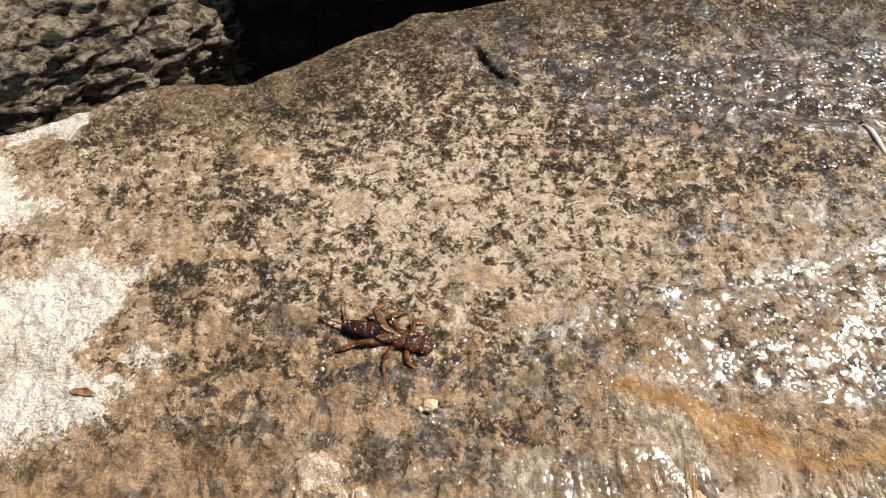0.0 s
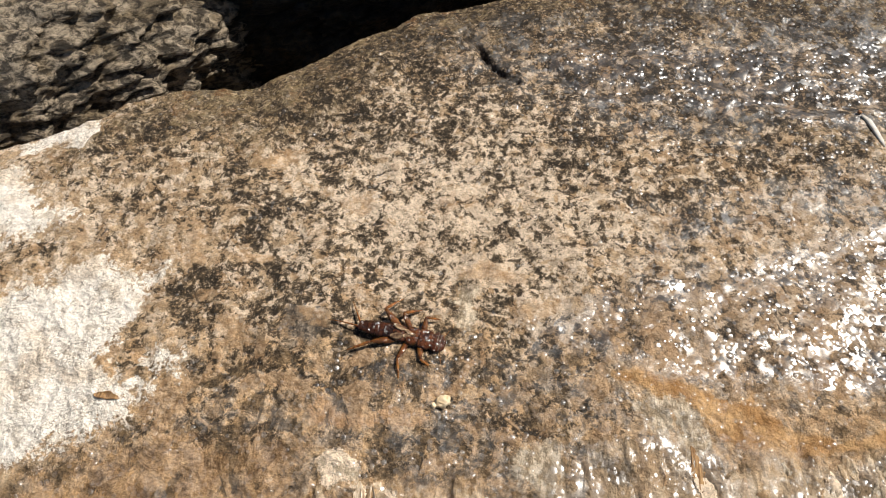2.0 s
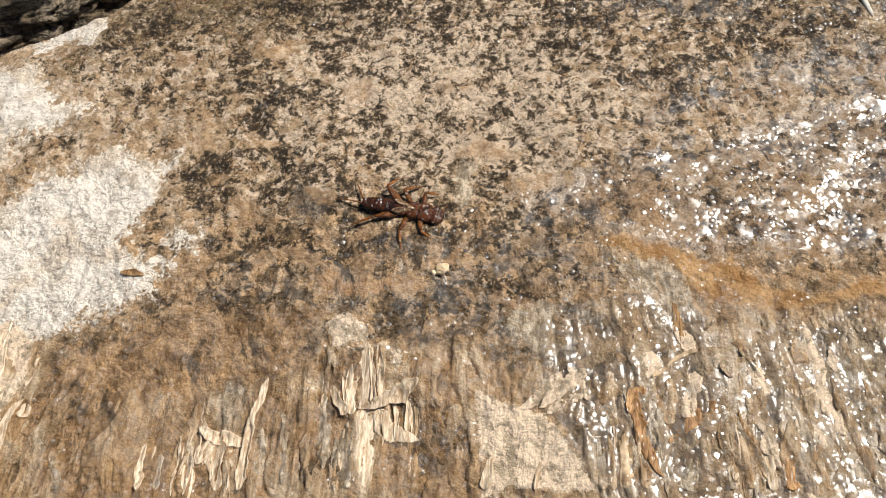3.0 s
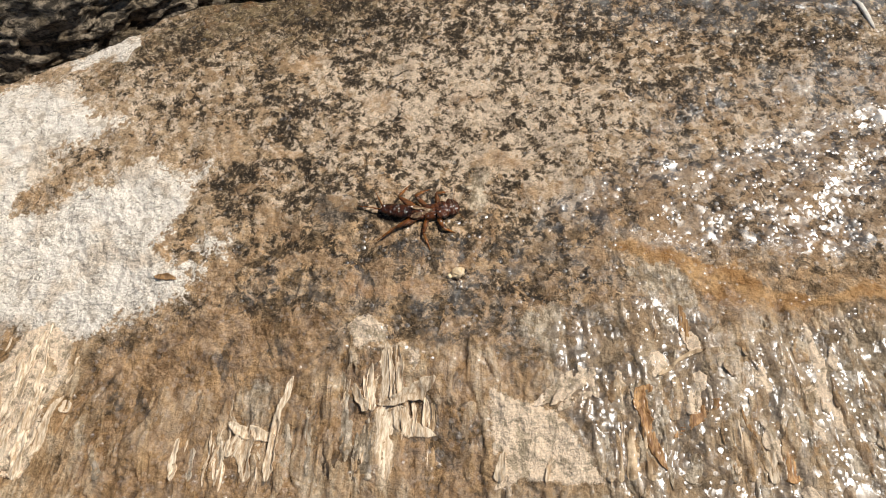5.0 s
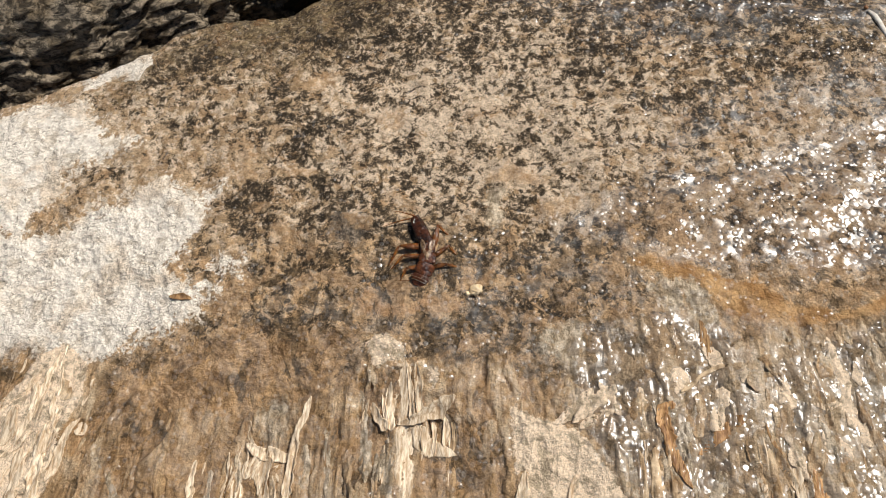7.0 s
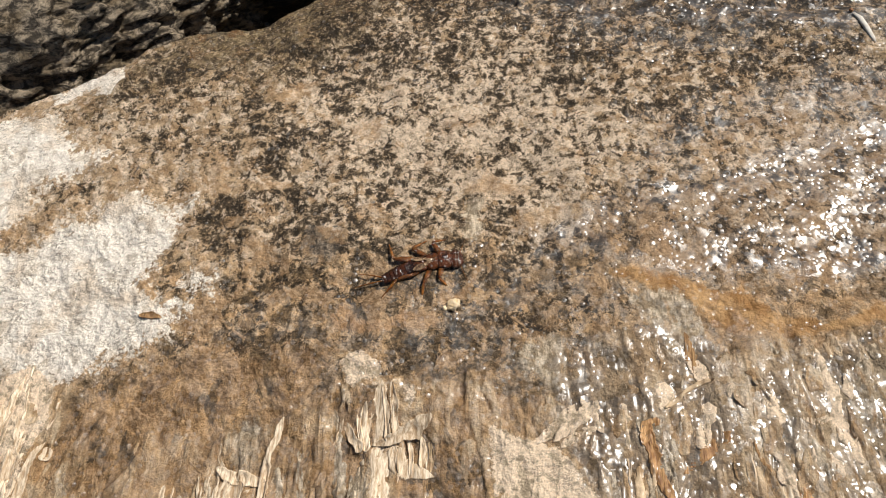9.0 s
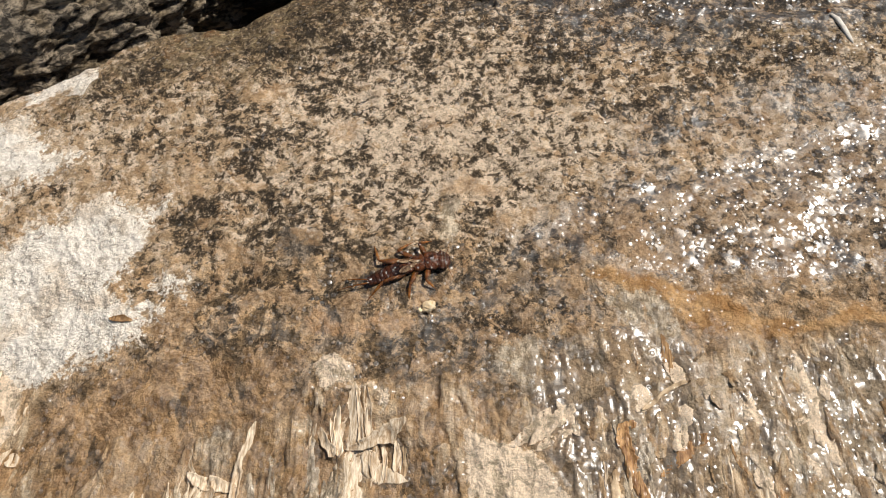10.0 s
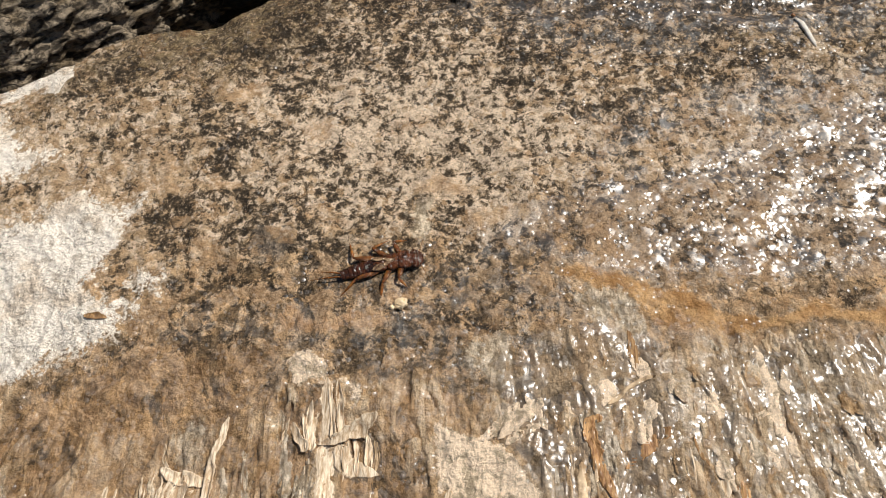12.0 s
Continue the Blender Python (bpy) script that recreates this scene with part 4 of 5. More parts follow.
strip([(-0.0165, -0.0585), (-0.0147, -0.0651), (-0.0148, -0.0735)], [0.0017, 0.0023, 0.0012], STRAW, 9, "pale straw-coloured dried algae strip stuck to the rock", 0.0012, 0.2, 0.0008, 0.0004)
strip([(-0.0105, -0.0577), (-0.0100, -0.0630), (-0.0105, -0.0701)], [0.0024, 0.0029, 0.0012], STRAW, 10, "pale straw-coloured dried algae strip stuck to the rock", 0.0012, 0.2, 0.0008, 0.0002)
strip([(-0.0073, -0.0588), (-0.0063, -0.0647), (-0.0066, -0.0718)], [0.0014, 0.0019, 0.0007], BUFF, 11, "buff algae strip stuck to the rock", 0.0008, 0.2, 0.0006, 0.0)
crusted(strip([(-0.0488, -0.0468), (-0.0472, -0.0567), (-0.0451, -0.0711), (-0.0430, -0.0863)], [0.0037, 0.0055, 0.0052, 0.0038], ASH, 12, "wet grey algae strip stuck to the rock", 0.0, -0.26, 0.0012, -0.0001), "grey")
crusted(strip([(-0.0348, -0.0673), (-0.0336, -0.0776), (-0.0321, -0.0934)], [0.0043, 0.009, 0.0081], ASH, 13, "rounded grey algae lobe on the rock", 0.0, -0.35, 0.0016, 0.0001), "grey")
crusted(strip([(-0.0545, -0.0495), (-0.0525, -0.0642), (-0.0503, -0.0852), (-0.0493, -0.0942)], [0.0025, 0.0052, 0.0057, 0.0052], BUFF, 14, "brown slimy fold running down the rock", 0.0, -0.32, 0.001, -0.0002), "brown")
crusted(strip([(-0.0599, -0.0510), (-0.0574, -0.0668), (-0.0545, -0.0945)], [0.002, 0.0048, 0.0052], BUFF, 15, "brown slimy fold running down the rock", 0.0, -0.32, 0.001, -0.0002), "buff")
crusted(strip([(-0.0675, -0.0505), (-0.0645, -0.0695), (-0.0621, -0.0948)], [0.003, 0.0065, 0.0071], BUFF, 16, "brown slimy fold running down the rock", 0.0, -0.32, 0.001, -0.0002), "brown")
crusted(strip([(-0.0619, -0.0646), (-0.0609, -0.0741), (-0.0595, -0.0925)], [0.0015, 0.0029, 0.0024], ASH, 17, "wet grey algae strip stuck to the rock", 0.0, -0.19, 0.0009, 0.0001), "grey")
crusted(strip([(-0.0709, -0.0698), (-0.0697, -0.0815), (-0.0688, -0.0952)], [0.0025, 0.0052, 0.0052], ASH, 18, "wet grey algae strip stuck to the rock", 0.0, -0.26, 0.001, -0.0001), "grey")
crusted(strip([(-0.0396, -0.0732), (-0.0389, -0.0847), (-0.0385, -0.0937)], [0.002, 0.0038, 0.0033], ASH, 19, "wet grey algae strip stuck to the rock", 0.0, -0.26, 0.001, -0.0001), "grey")
crusted(strip([(-0.0088, -0.0753), (-0.0071, -0.0832), (-0.0055, -0.0921)], [0.0038, 0.005, 0.0052], BUFF, 20, "brown slimy fold running down the rock", 0.0, -0.32, 0.001, -0.0002), "buff")
crusted(strip([(0.0095, -0.0582), (0.0094, -0.0711), (0.0094, -0.0913)], [0.0071, 0.0105, 0.0095], BUFF, 21, "brown slimy fold running down the rock", 0.0, -0.19, 0.0009, -0.0003), "brown")
strip([(-0.0701, -0.0506), (-0.0723, -0.0582), (-0.0748, -0.0671), (-0.0757, -0.0759), (-0.0761, -0.0864), (-0.0773, -0.0960)], [0.0021, 0.0028, 0.0028, 0.004, 0.0045, 0.0048], STRAW, 22, "forked straw-coloured strip standing off the rock", 0.0008, 0.15, 0.001, 0.0006)
strip([(-0.0749, -0.0766), (-0.0819, -0.0764), (-0.0900, -0.0754), (-0.0977, -0.0714)], [0.003, 0.005, 0.0055, 0.002], STRAW, 23, "pale straw-coloured dried algae strip stuck to the rock", 0.0008, 0.15, 0.0009, 0.0004)
strip([(-0.0863, -0.0766), (-0.0880, -0.0847), (-0.0867, -0.0965)], [0.0055, 0.0065, 0.0048], STRAW, 24, "pale straw-coloured dried algae strip stuck to the rock", 0.0002, 0.1, 0.0009, 0.0)
strip([(-0.0972, -0.0616), (-0.0968, -0.0680), (-0.0930, -0.0726)], [0.001, 0.0015, 0.002], STRAW, 25, "pale straw-coloured dried algae strip stuck to the rock", 0.001, 0.2, 0.0007, 0.0)
strip([(-0.0957, -0.0869), (-0.0931, -0.0807), (-0.0883, -0.0767)], [0.0029, 0.004, 0.0045], STRAW, 26, "pale straw-coloured dried algae strip stuck to the rock", 0.0006, 0.15, 0.0008, 0.0)
crusted(strip([(-0.1010, -0.0758), (-0.0983, -0.0863), (-0.0972, -0.0966)], [0.0015, 0.003, 0.003], ASH, 27, "wet grey algae strip stuck to the rock", 0.0, -0.19, 0.0009, 0.0001), "grey")
crusted(strip([(-0.1041, -0.0779), (-0.1053, -0.0878), (-0.1049, -0.0974)], [0.003, 0.0045, 0.0045], BUFF, 28, "buff algae strip stuck to the rock", 0.0, -0.19, 0.0009, 0.0001), "buff")
crusted(strip([(-0.1111, -0.0834), (-0.1112, -0.0904), (-0.1107, -0.0977)], [0.0025, 0.0035, 0.0033], ASH, 29, "wet grey algae strip stuck to the rock", 0.0, -0.19, 0.0009, 0.0001), "grey")
crusted(strip([(-0.1332, -0.0777), (-0.1332, -0.0867), (-0.1330, -0.0983)], [0.0037, 0.0063, 0.0065], BUFF, 30, "buff algae strip stuck to the rock", 0.0, -0.26, 0.0009, -0.0001), "buff")
crusted(strip([(-0.1572, -0.0831), (-0.1548, -0.0901), (-0.1508, -0.0996)], [0.0026, 0.0035, 0.0045], ASH, 31, "wet grey algae strip stuck to the rock", 0.0, -0.19, 0.0009, 0.0001), "grey")
strip([(-0.1185, -0.0795), (-0.1191, -0.0884), (-0.1181, -0.0980)], [0.002, 0.0025, 0.0035], STRAW, 32, "pale straw-coloured dried algae strip stuck to the rock", 0.0003, 0.1, 0.0007, 0.0)
strip([(-0.1950, -0.0326), (-0.1960, -0.0462), (-0.1982, -0.0589), (-0.2040, -0.0768)], [0.0011, 0.0025, 0.0028, 0.0018], STRAW, 33, "long thin straw-coloured strip on bleached crust", 0.001, 0.2, 0.0008, 0.0)
strip([(-0.1927, -0.0287), (-0.1909, -0.0426), (-0.1888, -0.0539)], [0.0011, 0.0017, 0.0014], STRAW, 34, "pale straw-coloured dried algae strip stuck to the rock", 0.001, 0.2, 0.0008, 0.0)
strip([(-0.1756, -0.0636), (-0.1797, -0.0718), (-0.1811, -0.0817), (-0.1839, -0.0919)], [0.0016, 0.0034, 0.0039, 0.0024], STRAW, 35, "pale straw-coloured dried algae strip stuck to the rock", 0.0012, 0.2, 0.0009, 0.0)
strip([(-0.1904, -0.0668), (-0.1907, -0.0797), (-0.1902, -0.0917), (-0.1882, -0.1015)], [0.0039, 0.0058, 0.0063, 0.005], STRAW, 36, "pale straw-coloured dried algae strip stuck to the rock", 0.0003, 0.1, 0.0009, 0.0)
strip([(-0.1829, -0.0685), (-0.1863, -0.0734), (-0.1897, -0.0797)], [0.0017, 0.0025, 0.0013], STRAW, 37, "pale straw-coloured dried algae strip stuck to the rock", 0.0012, 0.2, 0.0008, 0.0005)
strip([(-0.2080, -0.0592), (-0.2085, -0.0695), (-0.2111, -0.0781)], [0.0049, 0.0058, 0.0042], STRAW, 38, "pale straw-coloured dried algae strip stuck to the rock", 0.0003, 0.1, 0.0009, 0.0)
strip([(-0.2013, -0.0469), (-0.2000, -0.0548), (-0.2002, -0.0613)], [0.0033, 0.0044, 0.0026], STRAW, 39, "pale straw-coloured dried algae strip stuck to the rock", 0.0003, 0.1, 0.0009, 0.0)
strip([(-0.1926, -0.0519), (-0.1887, -0.0596), (-0.1879, -0.0659)], [0.0022, 0.0032, 0.0021], STRAW, 40, "pale straw-coloured dried algae strip stuck to the rock", 0.0003, 0.1, 0.0009, 0.0)
strip([(-0.1741, -0.0654), (-0.1737, -0.0686), (-0.1758, -0.0707)], [0.0026, 0.0042, 0.0026], STRAW, 41, "curled straw-coloured scrap on damp rock", 0.0011, 0.08, 0.0008, 0.0000)
strip([(-0.2000, -0.0776), (-0.1993, -0.0898), (-0.1985, -0.1020)], [0.0033, 0.0053, 0.0058], STRAW, 42, "pale straw-coloured dried algae strip stuck to the rock", 0.0003, 0.1, 0.0009, 0.0)
crusted(strip([(-0.1894, -0.0460), (-0.1856, -0.0517), (-0.1834, -0.0555)], [0.0039, 0.0072, 0.0033], BUFF, 43, "smooth buff scale on bleached crust", 0.0, -0.19, 0.0009, 0.0001), "buff")
crusted(strip([(0.0350, -0.0593), (0.0411, -0.0557), (0.0473, -0.0498), (0.0521, -0.0433)], [0.0024, 0.0047, 0.0057, 0.0029], STRAW, 44, "curled straw-coloured scrap on pale rock", 0.0013, -0.05, 0.001, -0.0001), "cream")
crusted(strip([(0.0430, -0.0585), (0.0496, -0.0521), (0.0572, -0.0465), (0.0616, -0.0415)], [0.0027, 0.0062, 0.0067, 0.0033], BUFF, 45, "crumpled buff scrap lifted off the rock", 0.0010, -0.05, 0.001, -0.0000), "cream")
crusted(strip([(0.0462, -0.0607), (0.0533, -0.0557), (0.0608, -0.0526)], [0.0018, 0.005, 0.0027], STRAW, 46, "curled straw-coloured scrap on pale rock", 0.0009, -0.05, 0.0009, -0.0003), "cream")
crusted(strip([(0.0546, -0.0407), (0.0595, -0.0483), (0.0635, -0.0549)], [0.0024, 0.0048, 0.0018], BUFF, 47, "crumpled buff scrap lifted off the rock", 0.0008, -0.05, 0.0009, -0.0002), "cream")
strip([(0.0815, -0.0532), (0.0822, -0.0634), (0.0847, -0.0732), (0.0901, -0.0835)], [0.0041, 0.0063, 0.0045, 0.002], RUST, 48, "curled rusty brown algae scrap with a dark hollow", 0.001, -0.08, 0.001, 0.0004)
strip([(0.0784, -0.0594), (0.0811, -0.0518), (0.0858, -0.0497)], [0.0018, 0.005, 0.0022], RUST, 49, "folded rusty brown scrap edge", 0.0016, -0.08, 0.0009, 0.0004)
strip([(0.0766, -0.0673), (0.0774, -0.0762), (0.0754, -0.0885)], [0.0032, 0.005, 0.0043], BUFF, 50, "buff algae strip stuck to the rock", 0.0004, -0.2, 0.0012, 0.0003)
strip([(0.0824, -0.0679), (0.0830, -0.0782), (0.0841, -0.0881)], [0.0022, 0.0045, 0.005], BUFF, 51, "buff algae strip stuck to the rock", 0.0004, -0.2, 0.0012, 0.0)
crusted(strip([(0.0710, -0.0426), (0.0728, -0.0521), (0.0746, -0.0614)], [0.0036, 0.0071, 0.0045], ASH, 52, "pale grey scale lifted off the rock", 0.0006, -0.06, 0.0009, -0.0006), "cream")
crusted(strip([(0.0854, -0.0348), (0.0886, -0.0396), (0.0861, -0.0454)], [0.0062, 0.009, 0.0027], ASH, 53, "pale grey scale with a dark undercut edge", 0.0008, -0.12, 0.001, 0.0000), "cream")
strip([(0.0880, -0.0449), (0.0948, -0.0393), (0.1022, -0.0342), (0.1088, -0.0320)], [0.0016, 0.0021, 0.002, 0.0012], BUFF, 54, "thin pale-tipped stalk lying across the scales", 0.0012, -0.2, 0.0012, 0.0012)
strip([(0.0989, -0.0116), (0.1006, -0.0198), (0.1017, -0.0293)], [0.0019, 0.0043, 0.005], UMBER, 55, "folded brown algae scrap in a hollow", 0.001, -0.08, 0.0009, -0.0002)
strip([(0.1126, -0.0534), (0.1062, -0.0597), (0.0986, -0.0659), (0.0933, -0.0702)], [0.0032, 0.0059, 0.0051, 0.0023], RUST, 56, "flat rusty algae strip on grey scale", 0.0003, -0.08, 0.0009, -0.0002)
strip([(0.1211, -0.0572), (0.1234, -0.0639), (0.1291, -0.0708)], [0.0011, 0.0018, 0.0013], UMBER, 57, "damp brown algae strip lying on the rock", 0.0008, -0.08, 0.0008, -0.0002)
crusted(strip([(0.1214, -0.0663), (0.1223, -0.0772), (0.1238, -0.0861)], [0.0021, 0.0051, 0.006], BUFF, 58, "buff algae strip stuck to the rock", 0.0003, -0.32, 0.0012, 0.0001), "buff")
crusted(strip([(0.1154, -0.0775), (0.1162, -0.0818), (0.1164, -0.0871)], [0.0021, 0.0051, 0.0068], ASH, 59, "wet grey algae strip stuck to the rock", 0.0, -0.32, 0.0012, 0.0001), "grey")
crusted(strip([(0.1390, -0.0281), (0.1419, -0.0401), (0.1475, -0.0562), (0.1507, -0.0694)], [0.0027, 0.0059, 0.005, 0.0034], BUFF, 60, "brown slimy fold running down the rock", 0.0003, -0.32, 0.0014, 0.0001), "brown")
crusted(strip([(0.1514, -0.0178), (0.1533, -0.0325), (0.1560, -0.0490), (0.1610, -0.0646)], [0.0036, 0.0076, 0.009, 0.0072], ASH, 61, "pale grey fold running down wet rock", 0.0003, -0.26, 0.0016, 0.0001), "cream")
crusted(strip([(0.1423, -0.0529), (0.1465, -0.0630), (0.1497, -0.0760), (0.1515, -0.0854)], [0.0022, 0.005, 0.0055, 0.0055], ASH, 62, "wet grey algae strip stuck to the rock", 0.0003, -0.32, 0.0014, 0.0001), "grey")
crusted(strip([(0.1409, -0.0472), (0.1465, -0.0482), (0.1521, -0.0459)], [0.0018, 0.0032, 0.0018], STRAW, 63, "curled straw-coloured scrap on pale rock", 0.0007, -0.05, 0.0008, -0.0003), "cream")
crusted(strip([(0.1670, -0.0223), (0.1686, -0.0392), (0.1722, -0.0552), (0.1757, -0.0705)], [0.0045, 0.0077, 0.0085, 0.0085], ASH, 64, "pale grey fold running down wet rock", 0.0003, -0.26, 0.0016, 0.0001), "grey")
crusted(strip([(0.1593, -0.0418), (0.1618, -0.0533), (0.1660, -0.0665), (0.1696, -0.0814)], [0.0018, 0.0041, 0.0042, 0.004], BUFF, 65, "brown slimy fold running down the rock", 0.0003, -0.32, 0.0014, 0.0004), "brown")
strip([(0.1364, -0.0735), (0.1385, -0.0799), (0.1398, -0.0860)], [0.0031, 0.0055, 0.006], RUST, 66, "flat rusty algae strip on grey scale", 0.0006, -0.08, 0.0012, -0.0002)
strip([(0.1310, -0.0729), (0.1315, -0.0790), (0.1322, -0.0864)], [0.0026, 0.0038, 0.0038], STRAW, 67, "pale straw-coloured dried algae strip stuck to the rock", 0.0006, 0.1, 0.0009, 0.0)
crusted(strip([(0.1057, -0.0414), (0.1039, -0.0509), (0.0999, -0.0604)], [0.0036, 0.0067, 0.005], ASH, 68, "pale grey fold running down wet rock", 0.0003, -0.19, 0.0012, 0.0001), "cream")
crusted(strip([(0.0954, -0.0442), (0.0955, -0.0536), (0.0930, -0.0630)], [0.0036, 0.0072, 0.0054], BUFF, 69, "pale buff fold running down wet rock", 0.0003, -0.19, 0.0012, 0.0001), "buff")
crusted(strip([(0.1025, -0.0760), (0.1011, -0.0817), (0.0993, -0.0880)], [0.0036, 0.0077, 0.0077], ASH, 70, "wet grey algae strip stuck to the rock", 0.0, -0.26, 0.0012, 0.0001), "grey")
strip([(0.0240, -0.0791), (0.0232, -0.0845), (0.0224, -0.0918)], [0.0014, 0.0036, 0.0045], STRAW, 71, "pale straw-coloured dried algae strip stuck to the rock", 0.0006, 0.1, 0.001, 0.0004)
strip([(0.0417, -0.0908), (0.0427, -0.0849), (0.0441, -0.0797)], [0.0014, 0.0018, 0.0009], STRAW, 72, "pale straw-coloured dried algae strip stuck to the rock", 0.0006, 0.1, 0.0008, 0.0004)
crusted(strip([(0.0642, -0.0664), (0.0667, -0.0765), (0.0675, -0.0896)], [0.0027, 0.0054, 0.0051], ASH, 73, "wet grey algae strip stuck to the rock", 0.0, -0.32, 0.0012, 0.0001), "grey")
crusted(strip([(0.0697, -0.0685), (0.0715, -0.0796), (0.0714, -0.0894)], [0.0019, 0.0034, 0.0041], BUFF, 74, "buff algae strip stuck to the rock", 0.0, -0.32, 0.0012, 0.0001), "buff")

# frayed fibres that have come loose round the torn strips
rng = random.Random(31)
for k in range(44):
    west, east, high, low = ((-0.104, -0.074, -0.068, -0.092), (-0.215, -0.180, -0.035, -0.085), (-0.046, -0.008, -0.038, -0.085))[k % 3]
    x, y, length, lean = rng.uniform(west, east), rng.uniform(low, high), rng.uniform(0.006, 0.017), rng.gauss(0.0, 0.22) - (0.25 if k % 3 == 1 else 0.0)
    bow = rng.uniform(-0.0012, 0.0012)
    way = [(x + lean * length * t + bow * math.sin(3 * t), y - length * t) for t in (0, 0.33, 0.66, 1)]
    strip(way, [0.0006, rng.uniform(0.0007, 0.0016), rng.uniform(0.0006, 0.0013), 0.0004], STRAW, 600 + k, "hair-thin straw-coloured fibre on the rock", rng.choice((0.0, 0.0006, 0.0012)), 0.1, 0.0005)

# the many small strips of the lower edge follow the flow lines of the water
rng = random.Random(77)


def flow(x, y, length, bow):
    """A path down the flow line through a place."""
    u = (x + 0.02) * math.exp(1.5 * y)
    return [(-0.02 + u * math.exp(-1.5 * (y - length * t)) + bow * math.sin(t * 5.1), y - length * t) for t in (0, 0.25, 0.5, 0.75, 1)]


made = 0
while made < 70:
    x, y = rng.uniform(-0.23, 0.21), rng.uniform(-0.115, -0.012)
    if -0.062 < x < 0.07 or float(layered_at(np.array([x]), np.array([y]))[0]) < 0.7:
        continue
    broad_one = made < 30
    length = rng.uniform(0.012, 0.038) if broad_one else rng.uniform(0.006, 0.02)
    width = rng.uniform(0.0020, 0.0046) if broad_one else rng.uniform(0.0008, 0.0022)
    material = rng.choice((ASH, BUFF, BUFF, UMBER) if broad_one and x > 0.03 else (BUFF, UMBER, UMBER) if broad_one else (ASH, BUFF, STRAW) if x > 0.03 else (STRAW, STRAW, BUFF, UMBER))
    ends = [rng.uniform(0.15, 0.8), 1.0, rng.uniform(0.7, 1.2), rng.uniform(0.6, 1.1), rng.uniform(0.1, 0.6)]
    ob = strip(flow(x, y, length, rng.uniform(-0.0018, 0.0018)), [width * e for e in ends], material, 200 + made, STRIP_LABEL[material], rng.choice((0.0, 0.0, 0.0003, 0.001)), rng.uniform(-0.12, 0.15), 0.0008, -0.0006)
    if material is not STRAW:
        crusted(ob, {ASH: "grey", BUFF: "buff", UMBER: "brown"}[material])
    made += 1


def flake(cx, cy, radius, thick, seed, lift, long, turn):
    """A thin torn scale that hugs the rock, with one rim raised."""
    rng = random.Random(seed)
    rings, sides, shift = 6, 44, rng.uniform(0, 90)
    tilt = rng.uniform(0, 6.28)
    co, si = math.cos(turn), math.sin(turn)
    top = [(cx, cy, on_rock(cx, cy) + thick)]
    for r in range(1, rings + 1):
        for k in range(sides):
            a = 2 * math.pi * k / sides
            f = r / rings
            d = radius * f * (1 + f * (0.75 * noise.noise((math.cos(a) * 1.1 + shift, math.sin(a) * 1.1, 0)) + 0.22 * noise.noise((math.cos(a) * 9 + shift, math.sin(a) * 9, 7))))
            u, v = d * math.cos(a), d * math.sin(a) * long
            x, y = cx + u * co - v * si, cy + u * si + v * co
            z = on_rock(x, y) + thick * (1 - 0.7 * f) + lift * f**3 * max(0.0, math.cos(a - tilt)) + 0.0003 * noise.noise((x * 500, y * 500, shift))
            top.append((x, y, z))
    n = len(top)
    verts = top + [(x, y, z - thick * 0.6) for x, y, z in top]
    faces = []
    for k in range(sides):
        a, b = 1 + k, 1 + (k + 1) % sides
        faces += [(0, a, b), (n, n + b, n + a)]
        for r in range(rings - 1):
            p, q = a + r * sides, b + r * sides
            faces += [(p, p + sides, q + sides, q), (n + p, n + q, n + q + sides, n + p + sides)]
        p, q = a + (rings - 1) * sides, b + (rings - 1) * sides
        faces.append((p, n + p, n + q, q))
    return verts, faces


FLAKE_LABEL = {"grey": "wet grey scale of dried crust on the rock", "cream": "pale cream scale of crust lifting off the rock",
               "buff": "buff fibrous scale on the rock", "brown": "brown slimy scale on the rock"}
made = 0
while made < 70:
    x, y = rng.uniform(0.066, 0.21), rng.uniform(-0.115, 0.0)
    if float(layered_at(np.array([x]), np.array([y]))[0]) < 0.7 or area(np.array([x]), np.array([y]), WHITE_LOW[2], 0.004)[0] > 0.2:
        continue
    crust = rng.choice(("grey", "grey", "cream", "buff", "brown"))
    shape = flake(x, y, rng.uniform(0.0014, 0.0038), 0.0004, 400 + made, rng.choice((0.0, 0.0003, 0.0007)), rng.uniform(1.2, 2.6), 1.5 * (x + 0.02) + rng.uniform(-0.5, 0.5))
    ob = crusted(part("scale", shape, ROCK), crust)
    tagged(ob, FLAKE_LABEL[crust], "dried algae", "algae scales")
    made += 1


def lump(size, seed, wobble=0.25, flat=1.0):
    bm = bmesh.new()
    bmesh.ops.create_icosphere(bm, subdivisions=4, radius=1.0)
    for v in bm.verts:
        k = 1 + wobble * noise.fractal(v.co * 1.3 + Vector((seed, 0, 0)), 0.8, 2.0, 4)
        v.co = Vector((v.co.x * size[0] * k, v.co.y * size[1] * k, v.co.z * size[2] * k * flat))
    verts = [tuple(v.co) for v in bm.verts]
    faces = [tuple(v.index for v in f.verts) for f in bm.faces]
    bm.free()
    return verts, faces


pebble = part("pebble", lump((0.0031, 0.0027, 0.0018), 4.0, 0.3), CREAM)
pebble.matrix_basis = pose(0.0006, -0.0004, on_rock(0, -0.0004) + 0.0009, 0, 0, 20)
tagged(pebble, "small cream pebble with a lighter knob on damp rock", "pebble")
knob = part("knob", lump((0.0017, 0.0012, 0.0011), 9.0, 0.25), CREAM, pebble, "pale chipped corner")
knob.matrix_basis = pose(-0.0036, -0.0004, -0.0004)

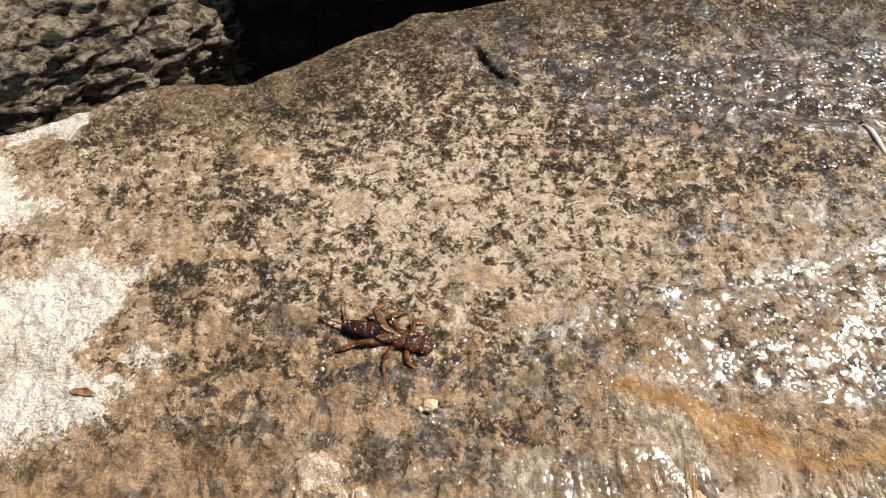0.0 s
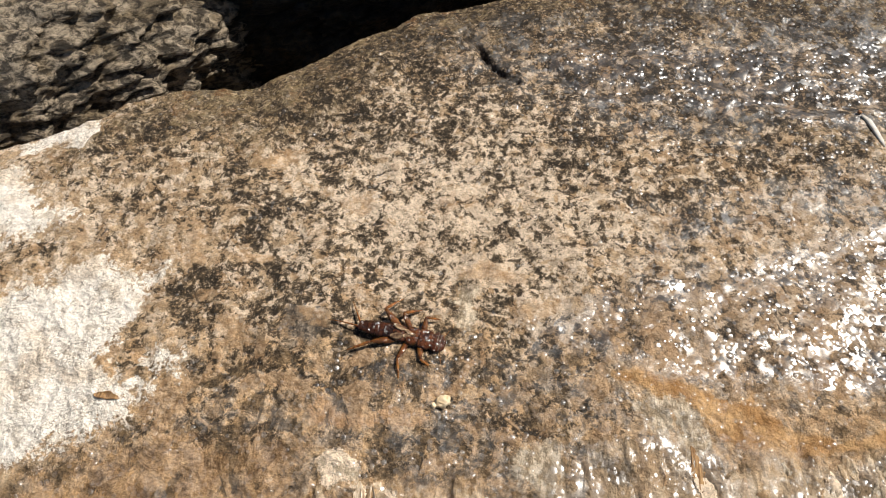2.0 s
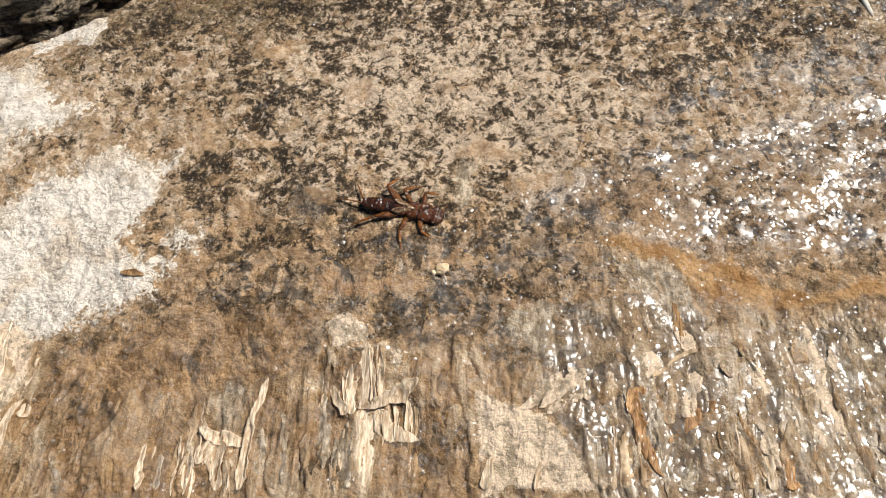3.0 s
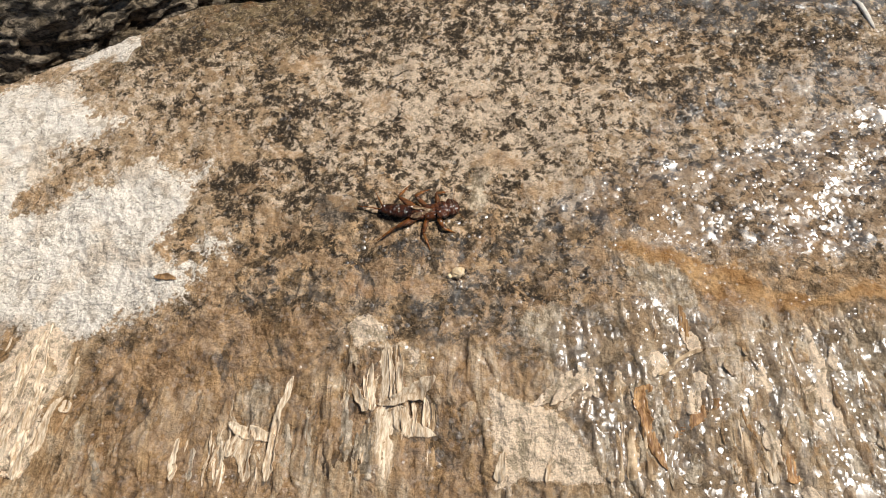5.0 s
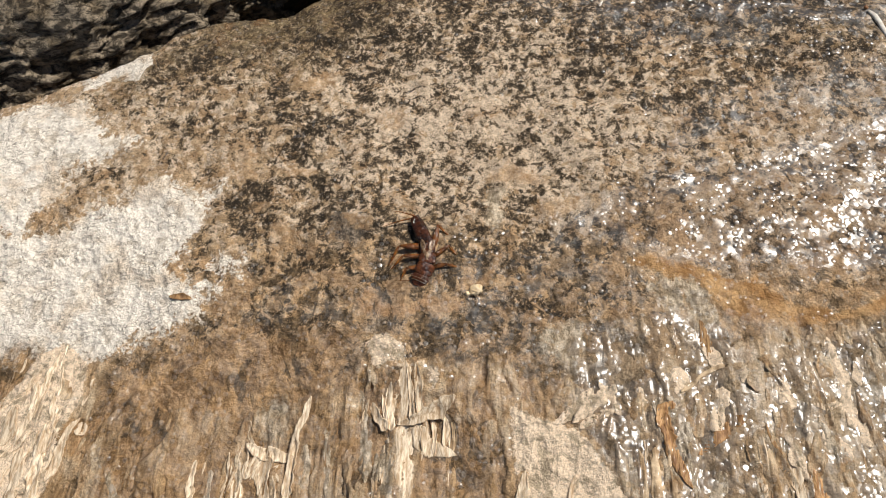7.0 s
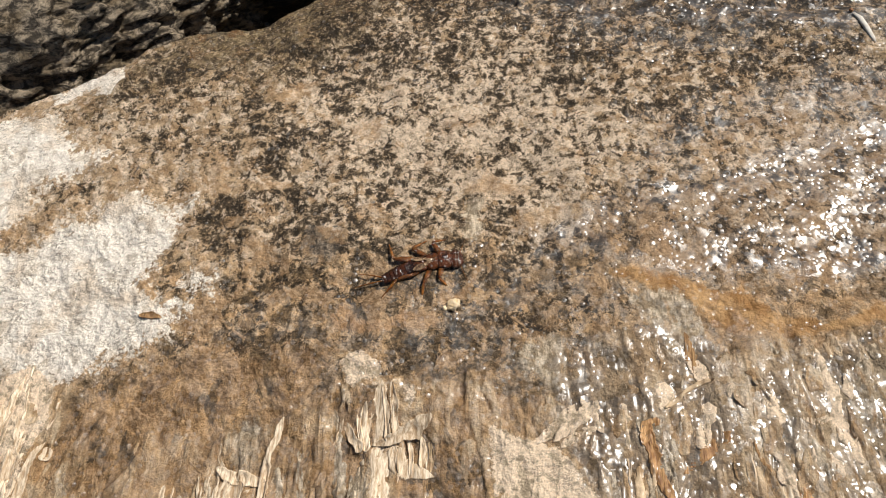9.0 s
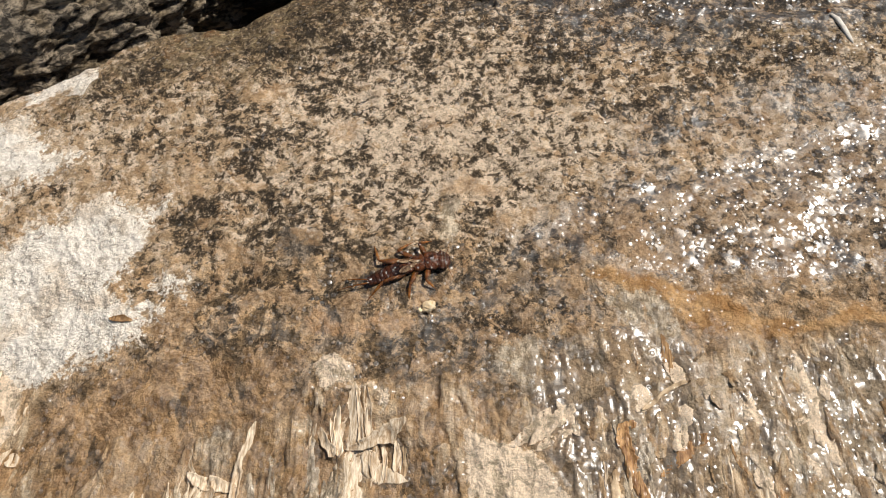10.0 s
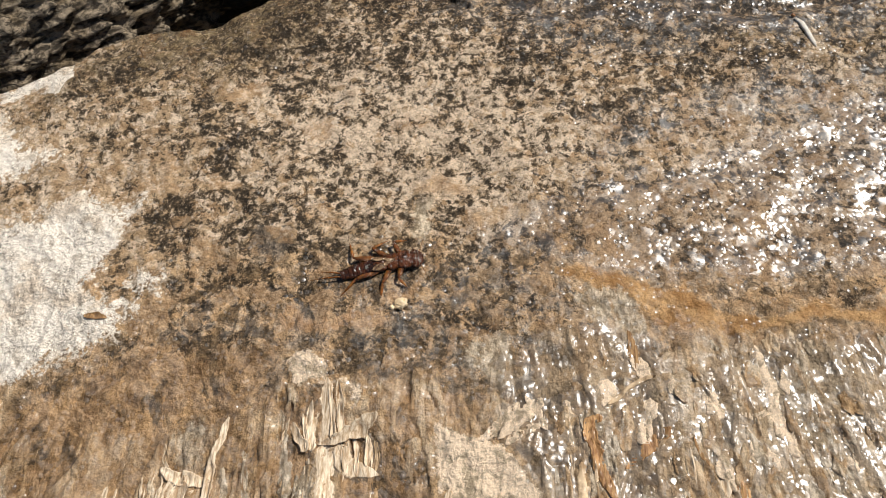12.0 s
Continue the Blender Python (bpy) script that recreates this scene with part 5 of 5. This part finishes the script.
bent = [(.198, .160, 0), (.2005, .1565, 0), (.2025, .151, 0), (.2045, .1445, 0), (.2055, .1415, 0)]
twig = part("twig", tube([(x, y, on_rock(x, y) + 0.0004) for x, y, _ in bent], [0.0009, 0.0014, 0.0014, 0.0011, 0.0004], 12, 0.6), BONE)
tagged(twig, "short bleached bit of twig on wet rock", "twig")
tip = part("bud", lump((0.0011, 0.0010, 0.0008), 2.0, 0.2), RUSSET, twig, "rusty red tip")
tip.matrix_basis = pose(.1972, .1618, on_rock(.1972, .1618) + 0.0012)

scrap = part("leaf_scrap", ribbon([(-.146, -.0045), (-.141, -.004), (-.1345, -.0055)], [0.0012, 0.0032, 0.0014], 0.0005, 61, 0.0012, 0.4), UMBER)
tagged(scrap, "small russet leaf scrap on white crust", "leaf")


# ---- what moves ----
def motions():
    # seconds, waist x, waist y, heading of the thorax, heading of the abdomen
    body = [
        (0.0, -.0214, .0288, -10, -13), (3.2, -.0210, .0295, -12, -10), (4.0, -.0215, .0302, 0, -9), (4.8, -.0216, .0305, 13, -8),
        (5.0, -.0214, .0300, 15, -9), (5.1, -.0215, .0295, 11, -10), (5.2, -.0215, .0300, -33, -14), (5.3, -.0208, .0303, -48, -22),
        (5.4, -.0210, .0310, -59, -28), (5.5, -.0209, .0310, -69, -33), (5.6, -.0214, .0310, -70, -36), (5.8, -.0218, .0300, -75, -39),
        (6.0, -.0220, .0282, -88, -43), (6.2, -.0224, .0272, -92, -50), (6.5, -.0230, .0248, -97, -62), (6.8, -.0228, .0232, -101, -65),
        (7.2, -.0224, .0216, -103, -64), (7.6, -.0195, .0230, -82, -44), (8.0, -.0200, .0230, -50, -30), (8.4, -.0195, .0205, -15, -20),
        (8.8, -.0190, .0190, 5, -13), (8.9, -.0188, .0188, 8, 2), (9.0, -.0165, .0188, 9, 24), (9.1, -.0129, .0190, 11, 24),
        (9.5, -.0113, .0187, 10, 25), (10.5, -.0115, .0182, 11, 22), (12.0, -.0110, .0182, 11, 17),
    ]
    root, rear, front = [], [], []
    for t, x, y, ahead, behind in body:
        middle = behind + 0.62 * (ahead - behind)
        z = on_rock(x, y) + BODY_Z * MM
        root.append((t, pose(x, y, z, 0, 0, middle)))
        rear.append((t, pose(0.4 * MM, 0, 0, 0, -2, behind - middle)))
        front.append((t, pose(10.0 * MM, 0, 0, 0, 2, 1.7 * (ahead - middle))))
    walk(insect, root)
    walk(abdomen, rear)
    walk(forebody, front)
    swing = [(0.0, -4, -57), (4.8, -4, -54), (5.1, 0, -50), (5.3, 25, -25), (5.6, 54, 2), (6.0, 60, 12), (6.6, 70, 32), (7.2, 80, 46), (8.0, 30, -10), (8.8, -6, -50), (9.1, -14, -32), (12.0, -14, -26)]
    for k, side in ((0, -1), (1, 1)):
        walk(cerci[k], [(row[0], pose(-16.9 * MM, side * 0.8 * MM, 0.2 * MM, 0, 0, row[1 + k])) for row in swing])
    for leg, shin, (a, b, c) in legs:
        walk(leg, [(0.0, a[0]), (5.0, a[0]), (5.6, b[0]), (7.2, b[0]), (8.8, c[0]), (12.0, c[0])])
        walk(shin, [(0.0, a[1]), (5.0, a[1]), (5.6, b[1]), (7.2, b[1]), (8.8, c[1]), (12.0, c[1])])


motions()
